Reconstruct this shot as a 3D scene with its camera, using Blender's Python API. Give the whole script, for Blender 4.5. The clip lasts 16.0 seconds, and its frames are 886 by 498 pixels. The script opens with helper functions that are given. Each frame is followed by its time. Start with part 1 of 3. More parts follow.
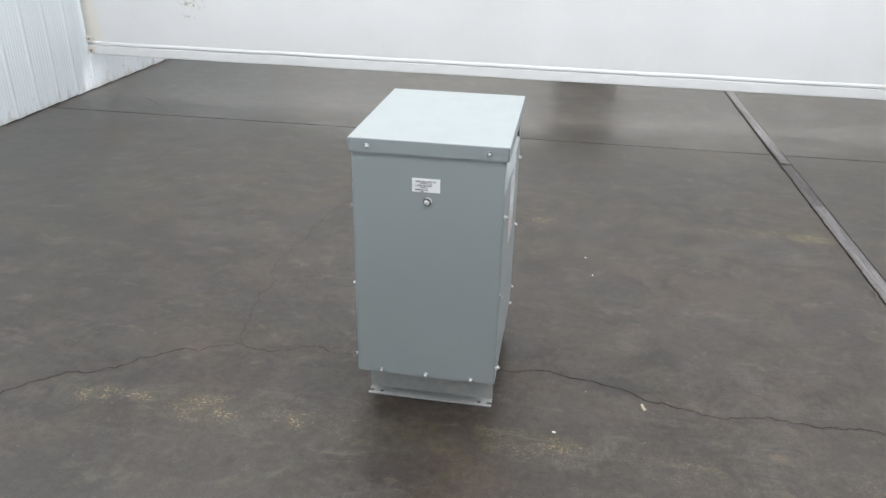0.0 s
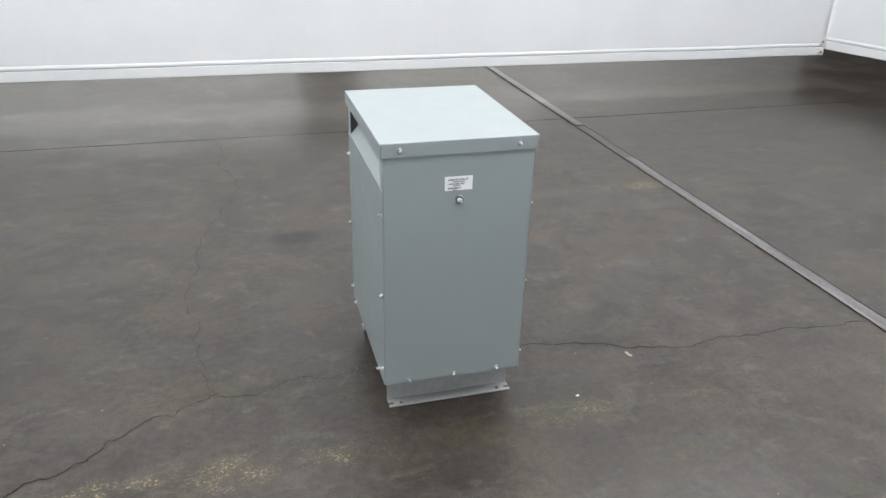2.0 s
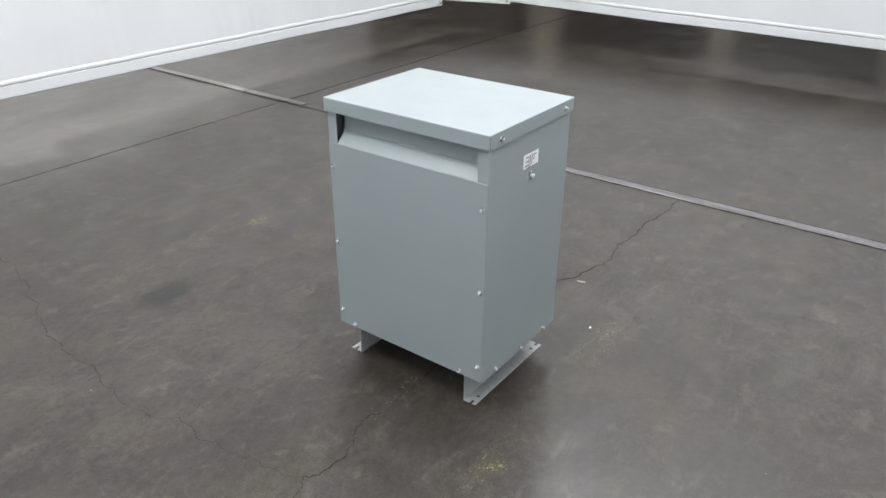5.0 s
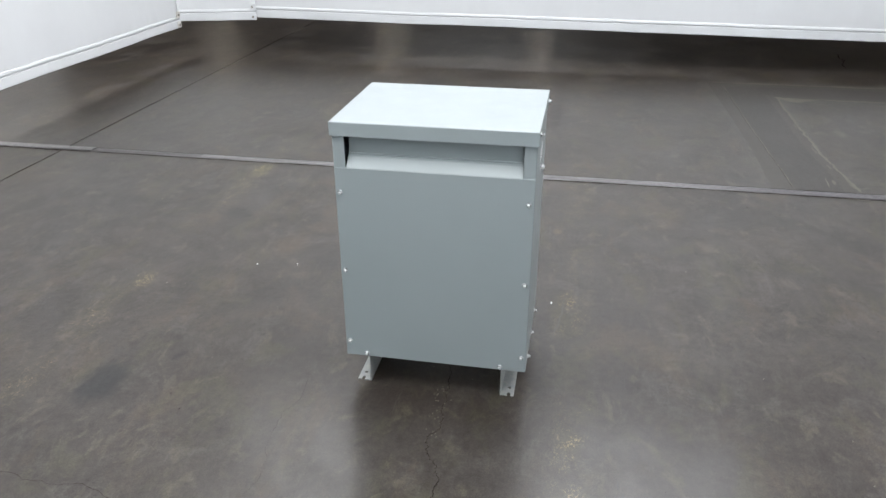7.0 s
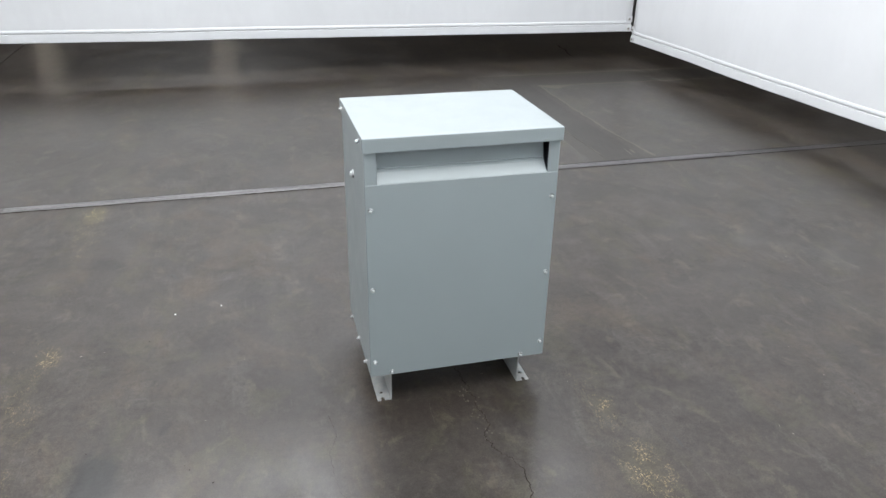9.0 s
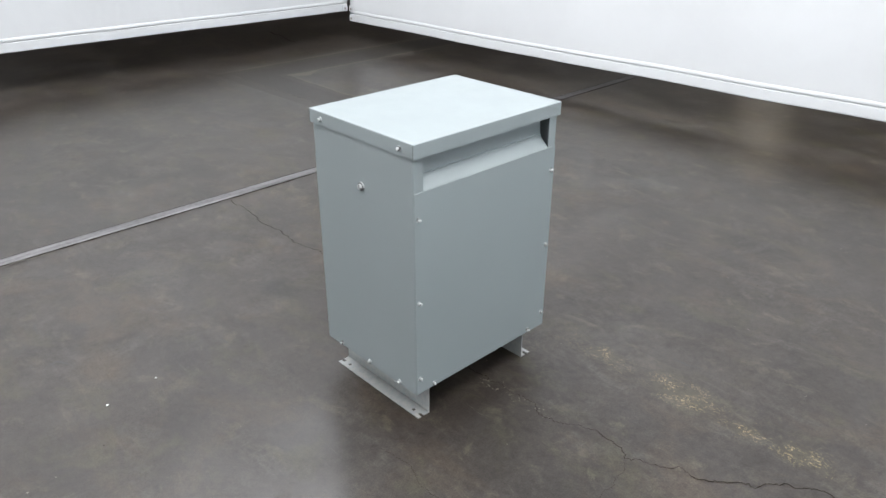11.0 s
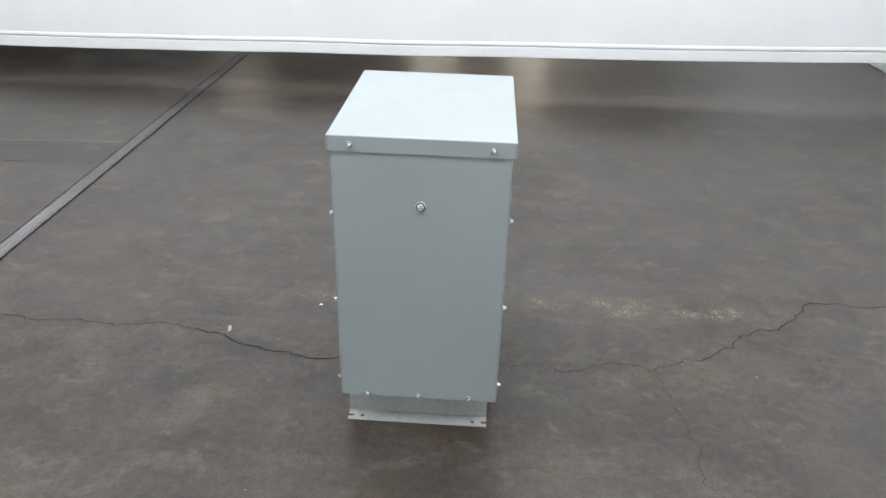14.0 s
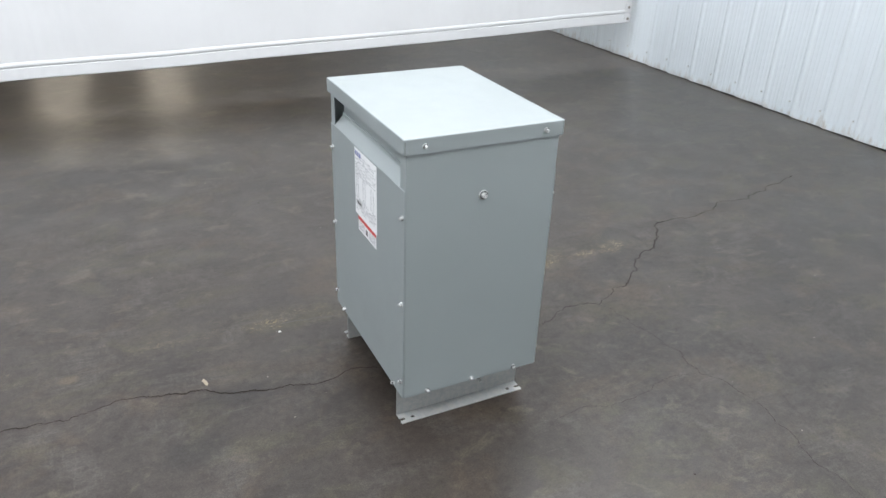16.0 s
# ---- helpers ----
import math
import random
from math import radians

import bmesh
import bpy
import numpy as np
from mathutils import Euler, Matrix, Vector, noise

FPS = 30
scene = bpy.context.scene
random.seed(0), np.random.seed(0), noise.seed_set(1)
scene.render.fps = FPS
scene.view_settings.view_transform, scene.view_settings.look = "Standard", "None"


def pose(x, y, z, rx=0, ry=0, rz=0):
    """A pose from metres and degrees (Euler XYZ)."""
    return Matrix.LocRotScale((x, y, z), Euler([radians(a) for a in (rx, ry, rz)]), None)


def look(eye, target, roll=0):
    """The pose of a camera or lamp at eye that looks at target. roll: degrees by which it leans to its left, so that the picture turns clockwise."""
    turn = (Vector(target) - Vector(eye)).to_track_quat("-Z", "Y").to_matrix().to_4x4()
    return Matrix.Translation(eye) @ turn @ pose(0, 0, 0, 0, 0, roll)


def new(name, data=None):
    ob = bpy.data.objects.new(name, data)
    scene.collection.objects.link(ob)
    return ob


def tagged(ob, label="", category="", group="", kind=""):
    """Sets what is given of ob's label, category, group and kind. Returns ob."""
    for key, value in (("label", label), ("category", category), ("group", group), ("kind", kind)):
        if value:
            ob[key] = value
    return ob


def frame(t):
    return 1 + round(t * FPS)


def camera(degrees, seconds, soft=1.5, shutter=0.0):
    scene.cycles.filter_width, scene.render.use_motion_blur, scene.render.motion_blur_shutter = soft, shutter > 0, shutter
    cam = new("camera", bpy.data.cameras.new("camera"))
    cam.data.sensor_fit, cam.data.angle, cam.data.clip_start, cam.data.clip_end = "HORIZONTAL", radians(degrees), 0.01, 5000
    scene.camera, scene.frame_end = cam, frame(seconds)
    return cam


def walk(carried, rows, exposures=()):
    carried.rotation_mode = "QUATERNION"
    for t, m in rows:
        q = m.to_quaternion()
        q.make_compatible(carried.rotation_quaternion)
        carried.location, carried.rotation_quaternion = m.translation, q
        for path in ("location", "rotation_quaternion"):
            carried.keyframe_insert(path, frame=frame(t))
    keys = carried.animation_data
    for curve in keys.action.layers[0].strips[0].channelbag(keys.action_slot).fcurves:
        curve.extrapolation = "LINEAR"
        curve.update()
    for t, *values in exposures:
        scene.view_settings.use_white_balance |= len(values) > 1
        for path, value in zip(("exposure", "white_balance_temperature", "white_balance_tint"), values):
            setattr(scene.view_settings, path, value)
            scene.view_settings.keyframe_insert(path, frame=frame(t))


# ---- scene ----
cam = camera(61.9, 16.0)
PATH = [
    (0, (-0.046, 0.103, 1.457), (-0.322, 1.886, 0.593), 1.20),
    (0.5, (-0.314, 0.021, 1.473), (-0.406, 1.830, 0.626), 1.10),
    (1, (-0.515, 0.058, 1.453), (-0.438, 1.873, 0.615), 1.20),
    (1.5, (-0.725, 0.137, 1.456), (-0.450, 1.928, 0.609), 0.60),
    (2, (-0.954, 0.182, 1.452), (-0.441, 1.907, 0.578), 1.50),
    (2.5, (-1.209, 0.225, 1.466), (-0.462, 1.862, 0.592), 1.50),
    (3, (-1.390, 0.356, 1.448), (-0.491, 1.914, 0.575), 1.30),
    (3.5, (-1.568, 0.504, 1.451), (-0.523, 1.962, 0.566), 0.80),
    (3.7, (-1.637, 0.540, 1.456), (-0.545, 1.960, 0.565), 0.95),
    (4.4, (-1.871, 0.780, 1.452), (-0.590, 2.043, 0.539), 0.65),
    (5.1, (-2.089, 1.077, 1.446), (-0.623, 2.091, 0.524), 0.25),
    (5.8, (-2.272, 1.377, 1.445), (-0.668, 2.112, 0.539), 0.00),
    (6, (-2.334, 1.452, 1.444), (-0.684, 2.135, 0.544), 0.10),
    (6.5, (-2.438, 1.646, 1.459), (-0.713, 2.133, 0.571), -0.20),
    (7, (-2.444, 1.878, 1.445), (-0.684, 2.201, 0.553), -0.20),
    (7.5, (-2.444, 2.097, 1.448), (-0.662, 2.251, 0.553), -0.20),
    (8, (-2.500, 2.368, 1.451), (-0.712, 2.298, 0.559), 0.40),
    (8.5, (-2.493, 2.580, 1.459), (-0.719, 2.308, 0.575), 0.70),
    (8.7, (-2.472, 2.672, 1.452), (-0.706, 2.318, 0.572), 0.85),
    (9.4, (-2.391, 3.004, 1.446), (-0.694, 2.356, 0.578), 0.87),
    (10.1, (-2.206, 3.331, 1.435), (-0.643, 2.416, 0.566), 0.66),
    (10.8, (-1.955, 3.600, 1.432), (-0.593, 2.436, 0.545), 0.45),
    (11, (-1.870, 3.655, 1.444), (-0.584, 2.417, 0.542), 0.20),
    (11.5, (-1.690, 3.782, 1.444), (-0.574, 2.401, 0.524), 0.70),
    (12, (-1.470, 3.968, 1.451), (-0.534, 2.461, 0.529), -1.00),
    (12.5, (-1.282, 4.058, 1.453), (-0.536, 2.453, 0.522), -0.40),
    (13, (-1.014, 4.092, 1.434), (-0.467, 2.405, 0.510), 0.10),
    (13.5, (-0.769, 4.109, 1.433), (-0.429, 2.378, 0.490), 0.60),
    (14, (-0.506, 4.121, 1.443), (-0.427, 2.362, 0.494), 1.60),
    (14.5, (-0.278, 4.086, 1.425), (-0.416, 2.331, 0.474), 2.20),
    (15, (-0.030, 4.045, 1.427), (-0.382, 2.324, 0.471), 2.10),
    (15.5, (0.219, 4.041, 1.421), (-0.352, 2.372, 0.479), 2.10),
    (16, (0.482, 3.998, 1.441), (-0.321, 2.426, 0.502), 2.20),
]
walk(cam, [(t, look(eye, target, roll)) for t, eye, target, roll in PATH], [(0, -0.04, 6500, 10), (3.5, -0.05, 6480, 10), (7, 0.05, 6390, 10), (13.5, 0.09, 6390, 10), (16, 0.05, 6380, 10)])

# ---- light ----
world = bpy.data.worlds.new("world")
world.use_nodes = True
world.node_tree.nodes["Background"].inputs[0].default_value = (0.6, 0.7, 0.8, 1)
world.node_tree.nodes["Background"].inputs[1].default_value = 0.02
scene.world = world

BOOTH_WATTS = 87.0
NORTH_FILL_WATTS = 200.0
SOUTH_FILL_WATTS = 90.0
EAST_FILL_WATTS = 215.0
FAR_WATTS = 38.0
FAR_SOUTH_WATTS = 150.0
LAMP_COLOR = (0.97, 0.985, 0.985)
COOL_COLOR = (0.95, 0.98, 1.01)


# ---- materials ----
def material(name, color, rough=0.5, metal=0.0):
    m = bpy.data.materials.new(name)
    m.use_nodes = True
    b = m.node_tree.nodes["Principled BSDF"]
    b.inputs["Base Color"].default_value = (*color, 1)
    b.inputs["Roughness"].default_value = rough
    b.inputs["Metallic"].default_value = metal
    return m, m.node_tree, b


def noise_tex(tree, coord, scale, detail=4.0, rough=0.55, distort=0.0):
    n = tree.nodes.new("ShaderNodeTexNoise")
    n.inputs["Scale"].default_value = scale
    n.inputs["Detail"].default_value = detail
    n.inputs["Roughness"].default_value = rough
    n.inputs["Distortion"].default_value = distort
    tree.links.new(coord, n.inputs["Vector"])
    return n.outputs["Fac"]


def mapped(tree, coord, scale=(1, 1, 1), turn=0.0, shift=(0, 0, 0)):
    n = tree.nodes.new("ShaderNodeMapping")
    n.inputs["Scale"].default_value = scale
    n.inputs["Rotation"].default_value = (0, 0, radians(turn))
    n.inputs["Location"].default_value = shift
    tree.links.new(coord, n.inputs["Vector"])
    return n.outputs["Vector"]


def ramp(tree, fac, lo, hi, a=0.0, b=1.0):
    n = tree.nodes.new("ShaderNodeMapRange")
    for i, v in zip((1, 2, 3, 4), (lo, hi, a, b)):
        n.inputs[i].default_value = v
    tree.links.new(fac, n.inputs[0])
    return n.outputs[0]


def math_node(tree, op, a, b=None):
    n = tree.nodes.new("ShaderNodeMath")
    n.operation = op
    for i, v in ((0, a), (1, b)):
        if v is None:
            continue
        if isinstance(v, (int, float)):
            n.inputs[i].default_value = v
        else:
            tree.links.new(v, n.inputs[i])
    return n.outputs[0]


def mix(tree, fac, a, b, how="MIX"):
    n = tree.nodes.new("ShaderNodeMix")
    n.data_type, n.blend_type = "RGBA", how
    for i, v in ((0, fac), (6, a), (7, b)):
        if isinstance(v, tuple):
            n.inputs[i].default_value = (*v, 1)
        elif isinstance(v, (int, float)):
            n.inputs[i].default_value = v
        else:
            tree.links.new(v, n.inputs[i])
    return n.outputs[2]


def bump(tree, bsdf, height, strength=0.2, distance=0.01):
    n = tree.nodes.new("ShaderNodeBump")
    n.inputs["Strength"].default_value = strength
    n.inputs["Distance"].default_value = distance
    tree.links.new(height, n.inputs["Height"])
    tree.links.new(n.outputs[0], bsdf.inputs["Normal"])


def object_coord(tree):
    return tree.nodes.new("ShaderNodeTexCoord").outputs["Object"]


def painted_steel():
    m, t, b = material("grey_enamel", (0.2, 0.23, 0.238), 0.42)
    c = object_coord(t)
    big = noise_tex(t, c, 3.0, 3)
    t.links.new(mix(t, ramp(t, big, 0.3, 0.7), (0.245, 0.274, 0.278), (0.258, 0.288, 0.292)), b.inputs["Base Color"])
    t.links.new(ramp(t, noise_tex(t, c, 12.0, 4), 0.3, 0.7, 0.36, 0.43), b.inputs["Roughness"])
    b.inputs["Coat Weight"].default_value = 0.14
    b.inputs["Coat Roughness"].default_value = 0.2
    bump(t, b, noise_tex(t, c, 420.0, 2), 0.12, 0.002)
    return m


def zinc():
    m, t, b = material("zinc_plate", (0.56, 0.57, 0.57), 0.3, 0.15)
    c = object_coord(t)
    t.links.new(ramp(t, noise_tex(t, c, 300.0, 3), 0.3, 0.7, 0.28, 0.42), b.inputs["Roughness"])
    return m


def vinyl(name="white_vinyl", color=(0.598, 0.602, 0.611), stains=()):
    m, t, b = material(name, color, 0.45)
    c = object_coord(t)
    blot = noise_tex(t, c, 1.6, 5, 0.6)
    dirt = noise_tex(t, mapped(t, c, (1.2, 1.2, 0.5)), 9.0, 6, 0.7)
    base = mix(t, ramp(t, blot, 0.35, 0.75), color, tuple(v * 0.94 for v in color))
    base = mix(t, ramp(t, dirt, 0.62, 0.85, 0, 0.2), base, (0.52, 0.49, 0.43))
    if stains:
        sep = t.nodes.new("ShaderNodeSeparateXYZ")
        t.links.new(c, sep.inputs[0])
        speck = noise_tex(t, c, 34.0, 6, 0.7)
        for x, z, rx, rz, tint, edge in stains:
            dx = math_node(t, "DIVIDE", math_node(t, "SUBTRACT", sep.outputs[0], x), rx)
            dz = math_node(t, "DIVIDE", math_node(t, "SUBTRACT", sep.outputs[2], z), rz)
            d = math_node(t, "SQRT", math_node(t, "ADD", math_node(t, "MULTIPLY", dx, dx), math_node(t, "MULTIPLY", dz, dz)))
            near = ramp(t, d, 0.2, 1.2, 1, 0)
            if edge:
                near = math_node(t, "MULTIPLY", near, ramp(t, speck, 0.52, 0.6))
            else:
                near = math_node(t, "MULTIPLY", near, 0.55)
            base = mix(t, near, base, tint)
    t.links.new(base, b.inputs["Base Color"])
    fold = noise_tex(t, mapped(t, c, (1.0, 1.0, 0.35)), 1.7, 3, 0.45, 0.6)
    crease = noise_tex(t, mapped(t, c, (1.0, 1.0, 0.6)), 6.0, 4, 0.5, 1.0)
    weave = noise_tex(t, c, 160.0, 2)
    high = math_node(t, "ADD", fold, math_node(t, "MULTIPLY", weave, 0.006))
    bump(t, b, math_node(t, "ADD", high, math_node(t, "MULTIPLY", crease, 0.05)), 0.3, 0.05)
    return m


def concrete():
    m, t, b = material("sealed_concrete", (0.04, 0.037, 0.034), 0.35)
    c = object_coord(t)
    large = noise_tex(t, c, 0.55, 5, 0.55, 0.2)
    mid = noise_tex(t, mapped(t, c, (1.25, 1.0, 1.0), 15.0), 2.6, 10, 0.68, 0.4)
    haze = noise_tex(t, mapped(t, c, (1.0, 1.25, 1.0), 0, (3, 8, 0)), 3.4, 10, 0.68, 0.5)
    fine = noise_tex(t, c, 38.0, 6, 0.75)
    grain = noise_tex(t, c, 190.0, 3, 0.75)
    base = mix(t, ramp(t, large, 0.32, 0.68), (0.0268, 0.0212, 0.0176), (0.0362, 0.0292, 0.0245))
    base = mix(t, ramp(t, mid, 0.42, 0.60, 0, 0.66), base, (0.0462, 0.0376, 0.0315))
    blot = noise_tex(t, mapped(t, c, (1, 1.3, 1), 30.0, (5, 1, 0)), 2.2, 9, 0.68, 0.6)
    base = mix(t, ramp(t, blot, 0.51, 0.63, 0, 0.46), base, (0.0195, 0.0154, 0.0128))
    # whitish scuffed haze, broken up into short strokes in two directions
    stroke = math_node(t, "MAXIMUM", noise_tex(t, mapped(t, c, (9.0, 70.0, 1.0), 12.0), 1.0, 3, 0.6), noise_tex(t, mapped(t, c, (80.0, 11.0, 1.0), -9.0), 1.0, 3, 0.6))
    cloud = ramp(t, haze, 0.51, 0.64)
    base = mix(t, math_node(t, "MULTIPLY", cloud, ramp(t, stroke, 0.42, 0.68, 0.25, 0.8)), base, (0.0760, 0.0680, 0.0620))
    # rust, olive and tan stains
    for turn, shift, scale, lo, hi, much, tint in ((-20.0, (7, 3, 0), 2.7, 0.53, 0.64, 0.42, (0.066, 0.047, 0.031)), (40.0, (2, 9, 0), 3.9, 0.53, 0.63, 0.46, (0.054, 0.048, 0.028)), (10.0, (12, 5, 0), 6.5, 0.56, 0.66, 0.5, (0.090, 0.076, 0.055))):
        stain = noise_tex(t, mapped(t, c, (1, 1.5, 1), turn, shift), scale, 10, 0.69, 0.5)
        base = mix(t, ramp(t, stain, lo, hi, 0, much), base, tint)
    spot = noise_tex(t, mapped(t, c, (1.0, 1.7, 1.0), 8.0, (1, 4, 0)), 8.5, 3, 0.5, 0.4)
    base = mix(t, ramp(t, spot, 0.68, 0.76, 0, 0.55), base, (0.0125, 0.011, 0.010))
    # hairline scratches, long and thin, only in some places
    for turn, shift, place in ((18.0, (0, 0, 0), mid), (-52.0, (4, 2, 0), blot)):
        hair = noise_tex(t, mapped(t, c, (2.6, 150.0, 1.0), turn, shift), 1.0, 2, 0.5, 0.3)
        base = mix(t, math_node(t, "MULTIPLY", ramp(t, hair, 0.68, 0.74), ramp(t, place, 0.50, 0.62, 0, 0.4)), base, (0.085, 0.078, 0.070))
    # dark oval oil stain
    sep = t.nodes.new("ShaderNodeSeparateXYZ")
    t.links.new(c, sep.inputs[0])

    def round_spot(x, y, kx, ky):
        sized, gap = t.nodes.new("ShaderNodeVectorMath"), t.nodes.new("ShaderNodeVectorMath")
        sized.operation, gap.operation = "MULTIPLY", "DISTANCE"
        sized.inputs[1].default_value, gap.inputs[1].default_value = (kx, ky, 0), (x * kx, y * ky, 0)
        t.links.new(c, sized.inputs[0])
        t.links.new(sized.outputs[0], gap.inputs[0])
        return gap.outputs["Value"]

    oil = math_node(t, "ADD", round_spot(-0.725, 3.315, 9.5, 13.0), math_node(t, "MULTIPLY", math_node(t, "SUBTRACT", haze, 0.5), 2.4))
    base = mix(t, ramp(t, oil, 0.7, 1.2, 0.88, 0), base, (0.0115, 0.0110, 0.0110))
    # an orange-brown stain, a tan one and a grey smear by the crack
    for x, y, kx, ky, tint, much in ((0.33, 3.08, 9.0, 13.0, (0.080, 0.056, 0.033), 0.32), (0.673, 1.915, 34.0, 44.0, (0.11, 0.088, 0.055), 0.5), (1.20, 3.575, 9.5, 22.0, (0.120, 0.098, 0.050), 0.5), (0.22, 2.18, 7.0, 22.0, (0.016, 0.014, 0.013), 0.6), (0.37, 2.375, 9.0, 16.0, (0.018, 0.016, 0.0145), 0.55), (0.62, 3.466, 14.0, 14.0, (0.018, 0.016, 0.0145), 0.5)):
        smear = math_node(t, "ADD", round_spot(x, y, kx, ky), math_node(t, "MULTIPLY", math_node(t, "SUBTRACT", mid, 0.5), 2.4))
        base = mix(t, ramp(t, smear, 0.5, 1.2, much, 0), base, tint)
    # worn remains of two yellow painted lines, denser in a few places
    flecks = noise_tex(t, mapped(t, c, (1, 1.4, 1)), 95.0, 6, 0.8)
    clump = noise_tex(t, mapped(t, c, (1, 1.3, 1)), 16.0, 5, 0.7)
    where = noise_tex(t, mapped(t, c, (1, 1, 1), 0, (0.35, 0.1, 0)), 2.9, 6, 0.65)
    zone = None
    for y, much in ((1.83, 0.36), (3.58, 0.5)):
        off = math_node(t, "ABSOLUTE", math_node(t, "SUBTRACT", sep.outputs[1], y))
        line = math_node(t, "MULTIPLY", ramp(t, off, 0.02, 0.10, much, 0), ramp(t, where, 0.44, 0.62))
        zone = line if zone is None else math_node(t, "MAXIMUM", zone, line)
    for x, y, r in ((-1.05, 1.825, 0.12), (-1.43, 1.835, 0.09), (1.20, 3.58, 0.11), (-1.27, 1.85, 0.06), (-0.76, 1.82, 0.07), (0.06, 1.85, 0.07), (-0.08, 3.55, 0.08)):
        zone = math_node(t, "MAXIMUM", zone, ramp(t, round_spot(x, y, 1.0, 1.8), r * 0.4, r * 1.3, 1.0, 0))
    # pale glossy residue; the second spot paints a lamp's glare into the colour
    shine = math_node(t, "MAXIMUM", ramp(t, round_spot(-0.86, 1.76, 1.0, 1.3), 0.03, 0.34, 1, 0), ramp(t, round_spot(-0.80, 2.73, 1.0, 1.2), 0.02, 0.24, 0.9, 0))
    residue_glare = math_node(t, "MULTIPLY", shine, ramp(t, clump, 0.34, 0.66))
    base = mix(t, math_node(t, "MULTIPLY", residue_glare, 0.3), base, (0.075, 0.068, 0.06))
    base = mix(t, math_node(t, "MULTIPLY", zone, 0.36), base, (0.074, 0.062, 0.036))
    f = math_node(t, "MULTIPLY", math_node(t, "MULTIPLY", zone, ramp(t, flecks, 0.53, 0.58)), ramp(t, clump, 0.46, 0.56))
    base = mix(t, math_node(t, "MULTIPLY", f, 0.95), base, (0.34, 0.265, 0.13))
    tone = math_node(t, "MULTIPLY", ramp(t, fine, 0.25, 0.75, 0.64, 1.14), ramp(t, grain, 0.25, 0.75, 0.58, 1.42))
    n = t.nodes.new("ShaderNodeHueSaturation")
    t.links.new(tone, n.inputs["Value"])
    t.links.new(base, n.inputs["Color"])
    t.links.new(n.outputs[0], b.inputs["Base Color"])
    sheen = math_node(t, "ADD", ramp(t, mid, 0.3, 0.7, 0.20, 0.32), ramp(t, fine, 0.3, 0.7, -0.04, 0.04))
    t.links.new(sheen, b.inputs["Specular IOR Level"])
    t.links.new(ramp(t, mid, 0.3, 0.7, 0.255, 0.195), b.inputs["Coat Roughness"])
    t.links.new(math_node(t, "ADD", math_node(t, "ADD", ramp(t, haze, 0.42, 0.60, 0.52, 0.22), ramp(t, mid, 0.42, 0.60, 0.07, -0.07)), math_node(t, "MULTIPLY", residue_glare, 0.28)), b.inputs["Coat Weight"])
    r = ramp(t, haze, 0.35, 0.7, 0.36, 0.46)
    r = math_node(t, "ADD", r, ramp(t, mid, 0.3, 0.7, -0.03, 0.05))
    t.links.new(math_node(t, "ADD", r, ramp(t, fine, 0.4, 0.8, 0, 0.10)), b.inputs["Roughness"])
    bump(t, b, math_node(t, "ADD", fine, math_node(t, "MULTIPLY", mid, 1.2)), 0.2, 0.004)
    wave = t.nodes.new("ShaderNodeBump")
    wave.inputs["Strength"].default_value = 0.06
    wave.inputs["Distance"].default_value = 0.02
    t.links.new(math_node(t, "ADD", mid, math_node(t, "MULTIPLY", fine, 0.15)), wave.inputs["Height"])
    t.links.new(wave.outputs[0], b.inputs["Coat Normal"])
    return m


def patch_concrete(name, low, high):
    m, t, b = material(name, (0.07, 0.066, 0.06), 0.55)
    b.inputs["Specular IOR Level"].default_value = 0.35
    c = object_coord(t)
    b.inputs["Coat Weight"].default_value = 0.36
    b.inputs["Coat Roughness"].default_value = 0.24
    n1 = noise_tex(t, c, 2.4, 6, 0.65, 0.5)
    n2 = noise_tex(t, c, 40.0, 5, 0.7)
    base = mix(t, ramp(t, n1, 0.3, 0.7), low, high)
    base = mix(t, ramp(t, n2, 0.4, 0.75, 0, 0.4), base, (0.055, 0.05, 0.045))
    t.links.new(base, b.inputs["Base Color"])
    bump(t, b, n2, 0.2, 0.004)
    return m


